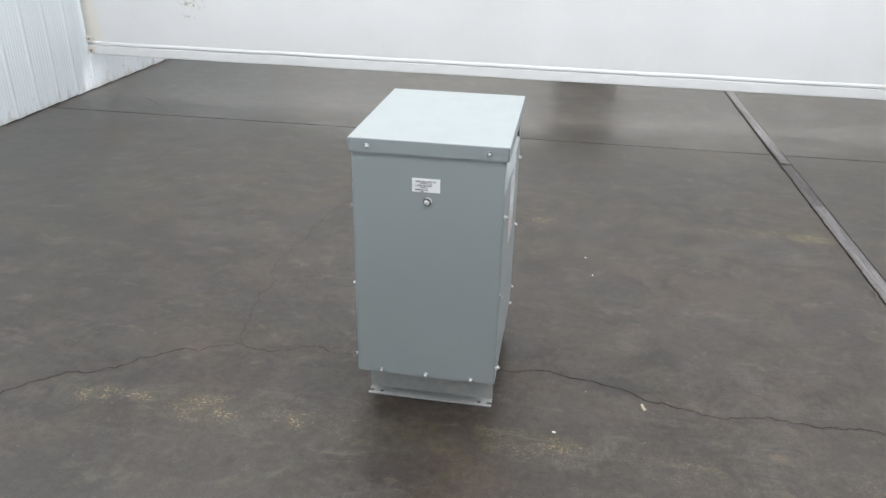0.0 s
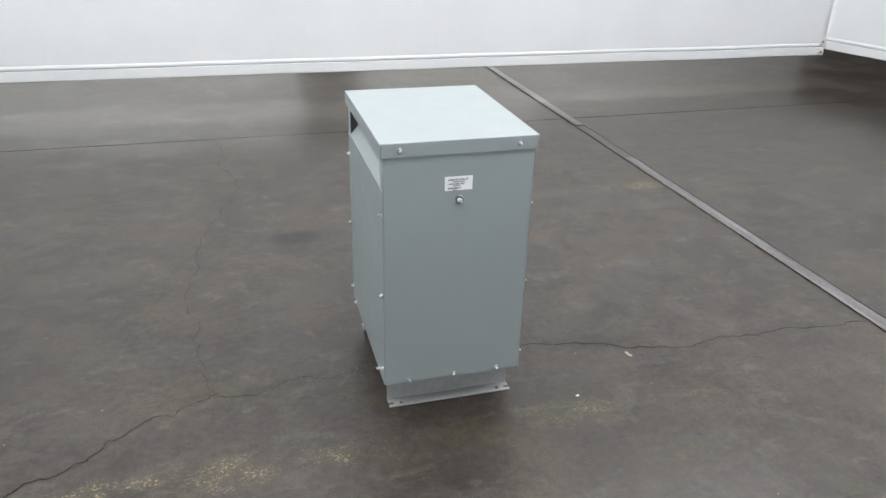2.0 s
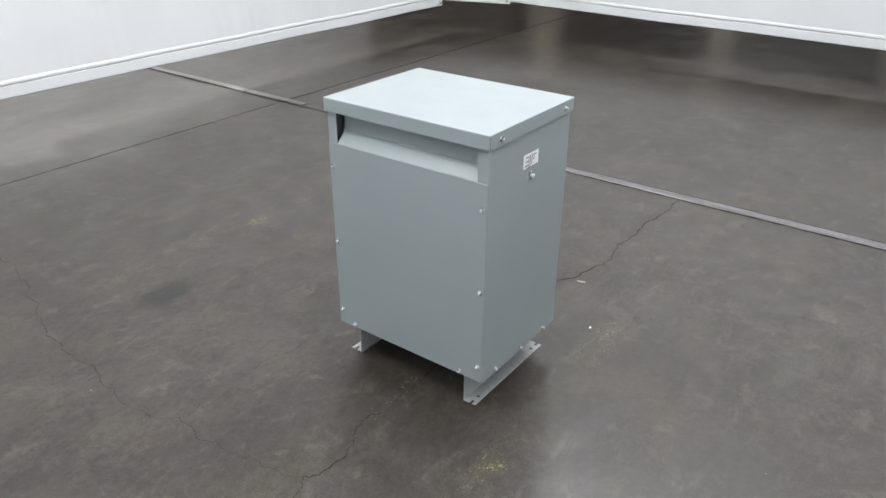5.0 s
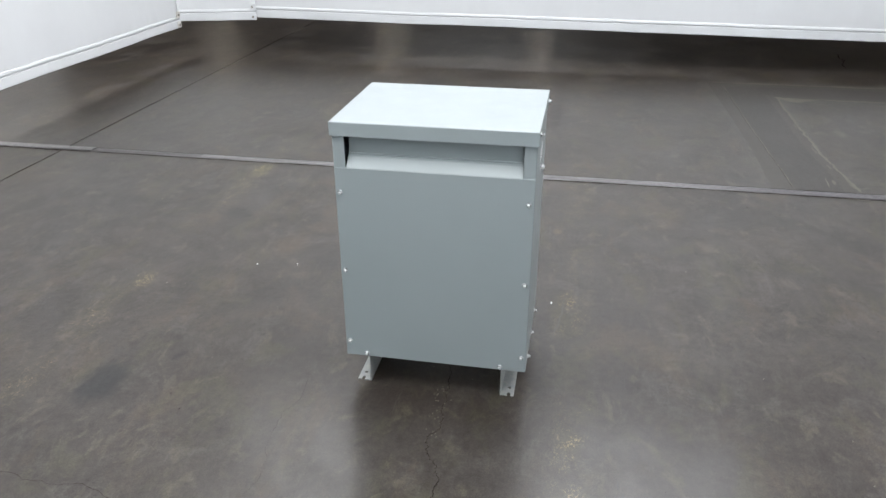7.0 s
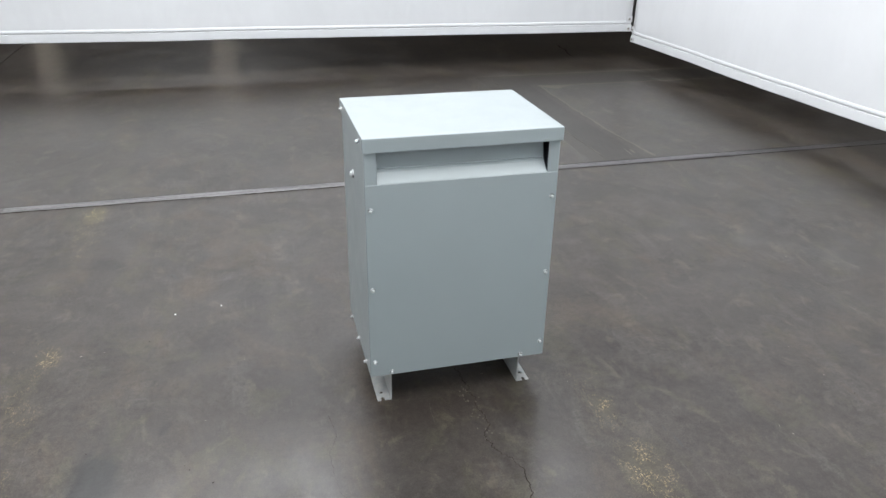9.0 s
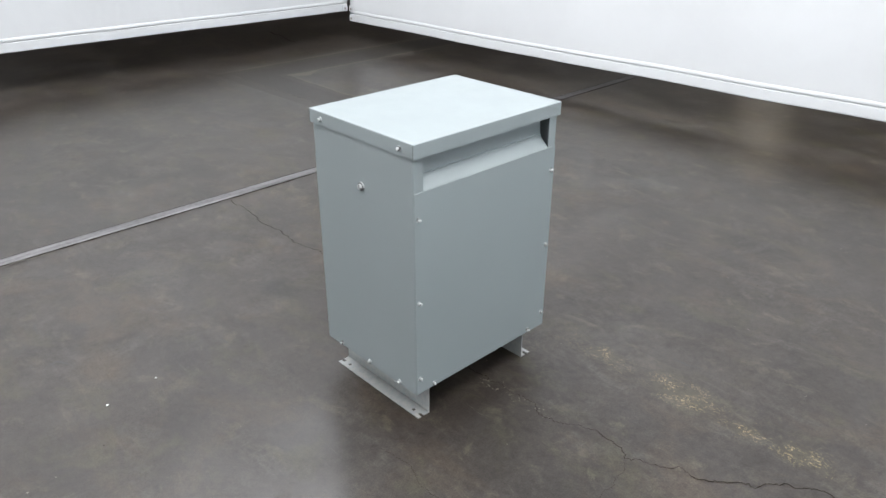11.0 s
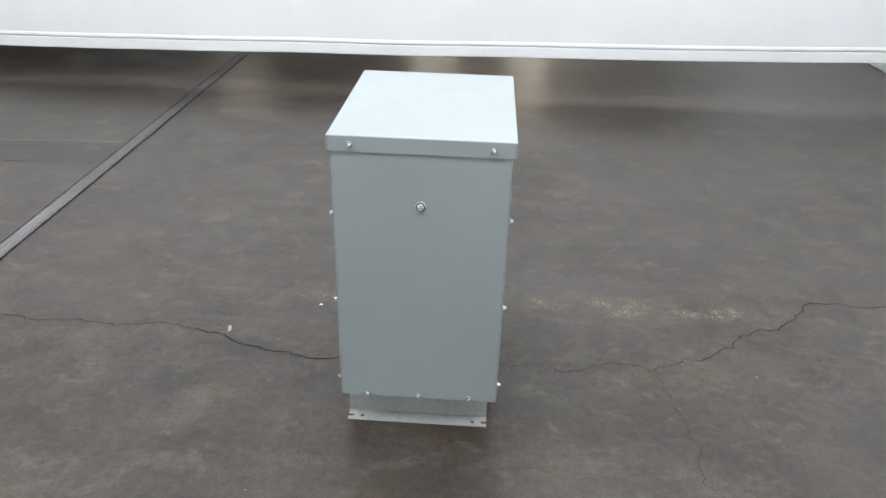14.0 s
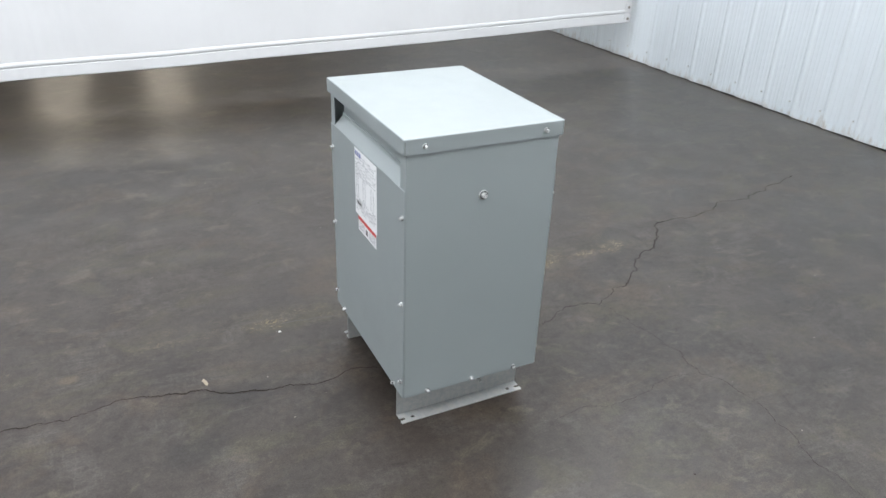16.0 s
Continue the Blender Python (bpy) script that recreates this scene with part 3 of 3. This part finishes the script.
# dark ragged gap along the western edge of the covers
for y0, y1, k in ((-1.6, 0.9, 71), (0.8, 2.6, 72), (2.5, 4.7, 73), (4.7, 7.5, 74)):
    ribbon("joint_gap", [(JOINT_X - 0.037, y0), (JOINT_X - 0.037, (y0 + y1) / 2), (JOINT_X - 0.037, y1)], 0.012, CRACK, floor, 0.0016, k, 0.004, 6, "", 0.2)


# ---- curtains ----
def curtain(name, p, q, z0, z1, top, label, seed, ends="pq", mat=VINYL, tab=VINYL, tab_label="doubled vinyl corner patch", sag=0.0):
    """A hanging vinyl sheet from p to q (plan), its hem at height z0 at p and z1 at q."""
    a, b = Vector((*p, 0)), Vector((*q, 0))
    d = (b - a).normalized()
    inward = Vector((-d.y, d.x, 0))
    length = (b - a).length
    root = tagged(new(name), label, "curtain", "curtains round the booth")
    root.location = a
    def sheet(levels, offset, thick, wob):
        bm = bmesh.new()
        cols = max(2, int(length / 0.06))
        grid = []
        for i in range(cols + 1):
            u = i / cols
            s = u * length
            base = z0 + (z1 - z0) * u - sag * 4 * u * (1 - u) + 0.004 * noise.noise(Vector((s * 1.3, seed, 0)))
            line = []
            for z, out in levels:
                w = wob * noise.noise(Vector((s * 0.8, z * 0.5, seed))) + wob * 0.35 * noise.noise(Vector((s * 2.7, z * 1.1, seed + 9)))
                line.append(bm.verts.new(d * s + inward * (offset + out + w) + Vector((0, 0, base + z))))
            grid.append(line)
        for g, h in zip(grid, grid[1:]):
            for j in range(len(levels) - 1):
                bm.faces.new((g[j], h[j], h[j + 1], g[j + 1]))
        thicken(bm, thick)
        return bm
    heights = [0.0, 0.1] + [0.1 + (top - z0 - 0.1) * k / 14 for k in range(1, 15)]
    part("sheet", sheet([(h, 0.0) for h in heights], 0.0, 0.0015, 0.02), mat, root, smooth=True)
    # the hem: a flat doubled band with a welded rib above it
    part("hem", sheet([(-0.001, 0.004), (0.004, 0.007), (0.063, 0.0065), (0.065, 0.001)], 0.0, 0.0015, 0.02), VINYL, root)
    part("welt", sheet([(0.0715, 0.001), (0.0722, 0.0045), (0.079, 0.0060), (0.086, 0.0056), (0.093, 0.0036), (0.098, 0.0015)], 0.0, 0.001, 0.02), VINYL, root, "rounded white hem welt", smooth=True)
    for e in ends:
        s = 0.03 if e == "p" else length - 0.03
        out = -1 if e == "p" else 1
        corner = d * (s + out * 0.002) + inward * 0.012 + Vector((0, 0, (z0 if e == "p" else z1)))
        for low, high in ((0.002, 0.055), (0.09, 0.142)):
            bm = bmesh.new()
            box(bm, -0.03, 0.029, -0.002, 0.002, low, high)
            bmesh.ops.transform(bm, matrix=Matrix.Translation(corner) @ d.to_track_quat("X", "Z").to_matrix().to_4x4(), verts=bm.verts[:])
            part("corner_tab", bm, tab, root, tab_label)
        for h in (0.028, 0.115):
            bm = bmesh.new()
            spot = d * s + inward * 0.02 + Vector((0, 0, (z0 if e == "p" else z1) + h))
            turn = inward.to_track_quat("Z", "Y").to_matrix().to_4x4()
            cylinder(bm, 0.011, 0.004, Matrix.Translation(spot) @ turn, 16)
            cylinder(bm, 0.006, 0.007, Matrix.Translation(spot) @ turn, 12)
            part("grommet", bm, BRASS, root, "dull metal grommet")
    bm = bmesh.new()
    cylinder(bm, 0.02, length, Matrix.Translation(d * length / 2 + Vector((0, 0, top + 0.02))) @ d.to_track_quat("Z", "Y").to_matrix().to_4x4(), 12)
    part("rail", bm, ZINC, root)
    for s in (0.1, length - 0.1):
        bm = bmesh.new()
        cylinder(bm, 0.008, 6.5 - top, Matrix.Translation(d * s + Vector((0, 0, (6.5 + top) / 2))), 8)
        part("hanger", bm, ZINC, root)
    return root


curtain("curtain", (3.985, 5.50), (-3.722, 5.48), 0.25, 0.283, 3.2, "white vinyl curtain with stained corner and a welted hem", 1, "pq", STAINED_VINYL, TAB, "yellowed vinyl corner patch")
curtain("curtain", (4.20, 4.84), (4.00, 5.56), 0.30, 0.30, 3.2, "narrow white vinyl curtain panel with a welted hem", 2)
curtain("curtain", (4.15, -0.83), (4.23, 5.0), 0.272, 0.318, 3.2, "long white vinyl curtain hanging clear of the floor", 3, "p")
curtain("curtain", (-3.55, -0.79), (4.06, -0.81), 0.320, 0.190, 3.2, "white vinyl curtain with a sloping welted hem", 4, sag=0.02)


# ---- west wall: white ribbed metal ----
def ribbed_wall():
    bm = bmesh.new()
    pitch, y, prof = 0.235, Y0, []
    while y < 9.2 - pitch:
        prof += [(y, 0.0)]
        for k in (0.025, 0.055, 0.085):
            prof += [(y + k, 0.0), (y + k + 0.006, 0.0014), (y + k + 0.012, 0.0)]
        prof += [(y + 0.108, 0.0), (y + 0.121, 0.0048), (y + 0.137, 0.0048), (y + 0.150, 0.0)]
        for k in (0.165, 0.195, 0.22):
            prof += [(y + k, 0.0), (y + k + 0.006, 0.0014), (y + k + 0.012, 0.0)]
        y += pitch
    def line(back, z):
        return [bm.verts.new((-3.648 - 0.012 * (yy + 2.0) - back + o, yy, z + (0.006 * (((yy - Y0 - 0.13) / pitch) % 1.0) + 0.003 * noise.noise(Vector((yy * 1.5, 0, 0))) if z < 1 else 0))) for yy, o in prof]
    front, back = (line(0.0, 0.003), line(0.0, 6.5)), (line(0.0012, 0.003), line(0.0012, 6.5))
    for i in range(len(prof) - 1):
        bm.faces.new((front[0][i], front[0][i + 1], front[1][i + 1], front[1][i]))
        bm.faces.new((back[0][i], back[1][i], back[1][i + 1], back[0][i + 1]))
        bm.faces.new((front[0][i], back[0][i], back[0][i + 1], front[0][i + 1]))
    w = tagged(part("wall_west", bm, WALL_METAL), "white ribbed metal wall panels with small screws", "wall", kind="structure")
    me = None
    n = 0
    y = Y0 + 0.09
    while y < 9.2 - pitch:
        if -2.4 < y < 7.5:
            if me is None:
                sb = bmesh.new()
                cylinder(sb, 0.006, 0.004, pose(0, 0, 0, 0, 90, 0), 10)
                cylinder(sb, 0.004, 0.009, pose(0.004, 0, 0, 0, 90, 0), 6)
                me = mesh_of("wall_screw", sb, ZINC)
            s = new("wall_screw", me)
            s.parent = w
            s.location = (-3.644 - 0.012 * (y + 2.0), y, 0.10 + 0.012 * noise.noise(Vector((y * 3, 1, 1))))
        y += pitch
    return w


ribbed_wall()
tagged(block("wall_backing", (-3.95, -3.80, Y0, Y1, -0.1, 6.5), OUTER), "plain backing behind the ribbed metal wall", "wall", kind="structure")
tagged(block("wall_north", (X0, 7.2, 9.3, 9.5, -0.1, 6.5), LIGHT_WALL), "plain pale wall beyond the curtain", "wall", kind="structure")
# unseen dark upright, added for the dark streak the floor reflects
tagged(block("dark_upright", (-0.1, 0.6, 9.25, 9.3, 0.0, 2.3), OUTER), "unseen dark upright on the pale wall, added for its reflection", "door", kind="structure")
tagged(block("wall_far", (X0, X1, Y1 - 0.2, Y1, -0.1, 6.5), OUTER), "plain dim wall far beyond the curtain", "wall", kind="structure")
tagged(block("wall_south", (X0, X1, Y0, Y0 + 0.2, -0.1, 6.5), OUTER), "plain dim wall far beyond the curtain", "wall", kind="structure")
tagged(block("wall_east", (X1 - 0.2, X1, Y0, Y1, -0.1, 6.5), OUTER), "plain dim wall far beyond the curtain", "wall", kind="structure")
tagged(block("ceiling", (X0, X1, Y0, Y1, 6.5, 6.6), CEILING), "plain pale ceiling", "ceiling", kind="structure")


# ---- lamps ----
def ceiling_lamp(x, y, z, sx, sy, watts, color=LAMP_COLOR):
    root = tagged(new("unseen_ceiling_light"), "unseen white rectangular light hung over the floor", "light", "ceiling lights")
    root.location = (x, y, z)
    bm = bmesh.new()
    box(bm, -sx / 2 - 0.03, sx / 2 + 0.03, -sy / 2 - 0.03, sy / 2 + 0.03, 0.02, 0.10)
    part("housing", bm, CEILING, root)
    lamp = bpy.data.lights.new("lamp", "AREA")
    lamp.shape, lamp.size, lamp.size_y, lamp.energy, lamp.color = "RECTANGLE", sx, sy, watts, color
    ob = new("lamp", lamp)
    ob.parent = root
    for dx in (-sx / 3, sx / 3):
        bm = bmesh.new()
        cylinder(bm, 0.006, 6.5 - z - 0.1, Matrix.Translation((dx, 0, (6.5 - z + 0.1) / 2)), 8)
        part("hanger", bm, ZINC, root)
    return root


for x, y, share in ((-2.25, 0.75, 0.88), (0.2, 0.75, 0.92), (2.65, 0.8, 0.86), (2.65, 2.45, 0.90), (2.65, 4.1, 0.80), (0.2, 4.1, 0.84), (-2.25, 4.05, 0.84), (-2.25, 2.4, 0.68)):
    ceiling_lamp(x, y, 3.9, 2.3, 1.55, BOOTH_WATTS * share, COOL_COLOR if y < 3.0 and x > 0 else LAMP_COLOR)
# north, south and east fill lamps, unseen, added to brighten floor beyond the curtains
for x, share in ((-2.4, 1.0), (0.8, 1.0), (3.8, 0.78)):
    ceiling_lamp(x, 7.9, 4.4, 1.2, 1.2, NORTH_FILL_WATTS * share)
for x, y, share in ((-2.3, -2.9, 3.4), (3.4, -4.6, 1.0)):
    ceiling_lamp(x, y, 4.4, 1.6, 1.6, SOUTH_FILL_WATTS * share)
ceiling_lamp(9.5, 3.4, 4.9, 1.6, 2.4, EAST_FILL_WATTS)
for x, y, watts in ((23.4, 14.9, FAR_WATTS), (28.5, 3.4, FAR_WATTS), (28.5, 9.8, FAR_WATTS), (1.0, -19.5, FAR_SOUTH_WATTS), (-2.0, -20.0, FAR_SOUTH_WATTS), (6.1, -16.0, FAR_WATTS)):
    ceiling_lamp(x, y, 4.9, 1.2, 0.6, watts, (1.0, 0.88, 0.72))

# ---- transformer ----
trafo = tagged(new("transformer"), "grey enamelled steel floor-standing transformer cabinet with vents and labels", "transformer")
trafo.matrix_world = pose(-0.3795, 2.245, 0, 0, 0, -0.3)
LX, LY, BX, BY = 0.2205, 0.285, 0.214, 0.2803
Z0, ZP, ZL, ZT = 0.112, 0.733, 0.827, 0.866


def hex_screw(head, height, washer):
    """A hexagon head on a round flange, slightly domed, with a cross recess."""
    bm = bmesh.new()
    cylinder(bm, washer, 0.0036, pose(0, 0, 0.0010), 20, washer * 0.9)
    z = 0.0028 + height * 0.75
    cylinder(bm, head, height * 0.75 + 0.001, pose(0, 0, 0.0023 + height * 0.375), 6, head * 0.97)
    cylinder(bm, head * 0.95, height * 0.25, pose(0, 0, z + height * 0.125), 6, head * 0.62)
    z += height * 0.25
    n = len(bm.faces)
    box(bm, -head * 0.55, head * 0.55, -head * 0.15, head * 0.15, z - 0.0006, z + 0.0004)
    box(bm, -head * 0.15, head * 0.15, -head * 0.55, head * 0.55, z - 0.0006, z + 0.0005)
    bm.faces.ensure_lookup_table()
    for f in bm.faces[n:]:
        f.material_index = 1
    me = mesh_of("screw", bm, ZINC)
    me.materials.append(SLOT)
    return me


SCREW = hex_screw(0.0048, 0.0062, 0.0072)
BOLT = hex_screw(0.0080, 0.0085, 0.0132)
FACING = {"S": (90, 0, 0), "N": (-90, 0, 0), "W": (0, -90, 0), "E": (0, 90, 0)}


def screw(parent, side, x, y, z, me=SCREW, name="screw", spin=0.0):
    s = new(name, me)
    s.parent = parent
    s.matrix_local = pose(x, y, z, *FACING[side]) @ pose(0, 0, 0, 0, 0, spin)
    return s


# lid: a shallow folded tray turned upside down
bm = bmesh.new()
box(bm, -LX, LX, -LY, LY, ZL, ZT)
bottom = [f for f in bm.faces if all(abs(v.co.z - ZL) < 1e-6 for v in f.verts)]
bmesh.ops.delete(bm, geom=bottom, context="FACES")
bmesh.ops.bevel(bm, geom=[e for e in bm.edges if not e.is_boundary], offset=0.0025, segments=3, affect="EDGES", profile=0.5)
bmesh.ops.recalc_face_normals(bm, faces=bm.faces[:])
thicken(bm, 0.0018)
lid = part("lid", bm, ENAMEL, trafo)
for side, sy in (("S", -1), ("N", 1)):
    for x in (-0.167, 0.166):
        screw(lid, side, x, sy * LY, 0.845, spin=17 * x * 100)

for sx in (-1, 1):
    for sy in (-1, 1):
        block("seam", (sx * (LX - 0.0034) - 0.0005, sx * (LX - 0.0034) + 0.0005, min(sy * LY, sy * (LY + 0.0003)), max(sy * LY, sy * (LY + 0.0003)), ZL + 0.0005, ZT - 0.004), SEAM, lid, "dark folded corner seam")

# end panels: sheets with narrow returns round the corners
for side, sy in (("S", -1), ("N", 1)):
    bm = bmesh.new()
    r = 0.0017
    rows = [(-BX + 0.0024, 0.034), (-BX + 0.0024, 0.0026), (-BX + 0.0046, 0.0), (BX - 0.0046, 0.0), (BX - 0.0024, 0.0026), (BX - 0.0024, 0.034)]
    lo = [bm.verts.new((x, sy * (BY - o), Z0)) for x, o in rows]
    hi = [bm.verts.new((x, sy * (BY - o), ZL + 0.004)) for x, o in rows]
    for i in range(len(rows) - 1):
        bm.faces.new((lo[i], lo[i + 1], hi[i + 1], hi[i]))
    bmesh.ops.recalc_face_normals(bm, faces=bm.faces[:])
    mid = bm.faces[:][2]
    if mid.normal.y * sy < 0:
        bmesh.ops.reverse_faces(bm, faces=bm.faces[:])
    thicken(bm, 0.0015)
    end = part("end_panel", bm, ENAMEL, trafo)
    for x in (-0.138, 0.001, 0.14):
        screw(end, side, x, sy * BY, 0.1205, spin=x * 900)
    screw(end, side, 0.0, sy * BY, 0.694, BOLT, "bolt", 11)
    # outward-turned mounting foot below the end
    web, out = (-0.207, -0.247) if side == "S" else (0.215, 0.257)
    foot = block("mounting_foot", (-0.192, 0.205, min(web, web - sy * 0.003), max(web, web - sy * 0.003), 0.0, Z0 + 0.02), WORN_PAINT, trafo)
    def hole(cx, cy, rad, n=14):
        return [(cx + rad * math.cos(k * math.tau / n), cy + rad * math.sin(k * math.tau / n)) for k in range(n)]
    def slot(x_edge, sgn, cy):
        ang = [90 - 180 * k / 8 for k in range(9)]
        pts = [(x_edge - sgn * (0.012 + 0.005 * math.cos(radians(a))), cy + 0.0055 * math.sin(radians(a))) for a in ang]
        return [(x_edge, cy + 0.0055), *pts, (x_edge, cy - 0.0055)]
    mid_y = (web + out) / 2 + sy * 0.004
    lo_y, hi_y = min(web, out), max(web, out)
    right = slot(0.205, 1, mid_y)
    left = slot(-0.192, -1, mid_y)
    outline = [(-0.192, lo_y), (0.205, lo_y), *right[::-1], (0.205, hi_y), (-0.192, hi_y), *left]
    bm = holed_plate(outline, [hole(-0.152, mid_y, 0.0062), hole(0.165, mid_y, 0.0062)], 0.003)
    part("flange", bm, WORN_PAINT, foot, "worn grey flange with bolt holes")
    if side == "S":
        for x in (-0.022, 0.02):
            screw(foot, side, x, web, 0.066, name="rivet").scale = (0.4, 0.4, 0.4)
    else:
        screw(foot, side, -0.058, web, 0.055, name="ground_stud", spin=20).scale = (0.9, 0.9, 2.2)

# side panels with a louvre over each
for side, sx in (("W", -1), ("E", 1)):
    bm = bmesh.new()
    x0, x1 = sorted((sx * BX, sx * (BX - 0.0022)))
    box(bm, x0, x1, -BY + 0.0014, BY - 0.0014, Z0, ZP)
    soften(bm, 0.0006, 1)
    panel = part("side_panel", bm, ENAMEL, trafo)
    for y in (-0.265, 0.266):
        for z in (0.660, 0.412, 0.163):
            screw(panel, side, sx * BX, y, z, spin=z * 400 + y * 90)
    for y in (-0.202, 0.214):
        screw(panel, side, sx * BX, y, 0.1225, spin=y * 300)
    # sloped sill, step and inner baffle of the vent
    bm = bmesh.new()
    prof = [(BX - 0.002, ZP - 0.004, 0.2455), (BX - 0.0025, ZP + 0.001, 0.2455), (BX - 0.0255, ZP + 0.0265, 0.2435), (BX - 0.0280, ZP + 0.0325, 0.2425), (BX - 0.0265, ZP + 0.0340, 0.2425), (BX - 0.0265, ZP + 0.0365, 0.2425), (BX - 0.0310, ZP + 0.0375, 0.242), (BX - 0.0330, ZL + 0.02, 0.2385)]
    a = [bm.verts.new((sx * x, -w, z)) for x, z, w in prof]
    b = [bm.verts.new((sx * x, w, z)) for x, z, w in prof]
    for i in range(len(prof) - 1):
        bm.faces.new((a[i], a[i + 1], b[i + 1], b[i]))
    thicken(bm, 0.0012)
    part("louvre", bm, ENAMEL, panel)
# floor pan closes the case underneath
block("base_pan", (-BX + 0.006, BX - 0.006, -BY + 0.006, BY - 0.006, Z0 + 0.012, Z0 + 0.014), ENAMEL, trafo)
# black laminated core fills the inside
block("core", (-0.13, 0.13, -0.2, 0.2, Z0 + 0.014, 0.80), DARK, trafo, "black core inside the vents")


# labels
def flat_rects(name, side, depth, rects, mat, parent):
    """Thin printed rectangles on one face: (u0, u1, z0, z1), u along the face."""
    bm = bmesh.new()
    for u0, u1, z0, z1 in rects:
        if side in "SN":
            q = [(u0, depth, z0), (u1, depth, z0), (u1, depth, z1), (u0, depth, z1)]
        else:
            q = [(depth, u0, z0), (depth, u1, z0), (depth, u1, z1), (depth, u0, z1)]
        bm.faces.new([bm.verts.new(p) for p in q])
    ob = part(name, bm, mat, parent)
    return tagged(ob, kind="stuff") if name in ("print", "barcode") else ob


rng = random.Random(8)
# shipping sticker on the south end
sticker = block("sticker", (-0.0425, 0.0355, -BY - 0.0006, -BY + 0.0003, 0.722, 0.762), PAPER, trafo, "white bar-coded paper sticker")
bars = []
for z0, u1, h in ((0.7505, 0.026, 0.0048), (0.7385, 0.013, 0.0048), (0.7265, 0.003, 0.0048)):
    u = -0.034
    while u < u1:
        w = rng.choice((0.0008, 0.0012, 0.002))
        bars.append((u, u + w, z0, z0 + h))
        u += w + rng.choice((0.0007, 0.001, 0.0015))
    bars.append((-0.02, u1 - 0.012, z0 - 0.004, z0 - 0.0022))
flat_rects("print", "S", -BY - 0.001, bars, INK, sticker)
# rating plate and warning label on the east side
plate = block("rating_label", (BX - 0.0003, BX + 0.0006, -0.072, 0.094, 0.531, 0.728), PAPER, trafo, "white printed rating label with small text rows")
lines, dark = [], []
z = 0.712
while z > 0.545:
    u = -0.066
    if not 0.585 < z < 0.65:
        while u < 0.08:
            w = rng.uniform(0.006, 0.028)
            if rng.random() < 0.75:
                lines.append((u, min(u + w, 0.088), z, z + 0.0022))
            u += w + 0.004
    else:
        for u in (-0.064, -0.05, -0.012, 0.004, 0.05, 0.066):
            lines.append((u, u + rng.uniform(0.005, 0.012), z, z + 0.002))
    z -= 0.0046
flat_rects("print", "E", BX + 0.001, lines, FAINT_INK, plate)
u = -0.062
while u < -0.022:
    dark.append((u, u + 0.0014, 0.564, 0.576))
    u += 0.0024
flat_rects("barcode", "E", BX + 0.001, dark, INK, plate)
flat_rects("logo", "E", BX + 0.001, [(-0.066, -0.055, 0.708, 0.721), (-0.051, -0.041, 0.708, 0.721), (-0.037, -0.024, 0.708, 0.721)], BLUE, plate)
warn = block("warning_label", (BX - 0.0003, BX + 0.0005, -0.05, 0.088, 0.485, 0.5305), PAPER, trafo, "white warning label with a red band")
flat_rects("red_band", "E", BX + 0.001, [(-0.05, 0.088, 0.519, 0.5305)], RED, warn)
lines = []
for z in (0.513, 0.508, 0.503, 0.498, 0.493):
    lines += [(-0.046, 0.0, z, z + 0.002), (0.036, 0.083, z, z + 0.002)]
flat_rects("print", "E", BX + 0.001, lines, FAINT_INK, warn)
flat_rects("symbol", "E", BX + 0.001, [(0.01, 0.024, 0.494, 0.51)], INK, warn)
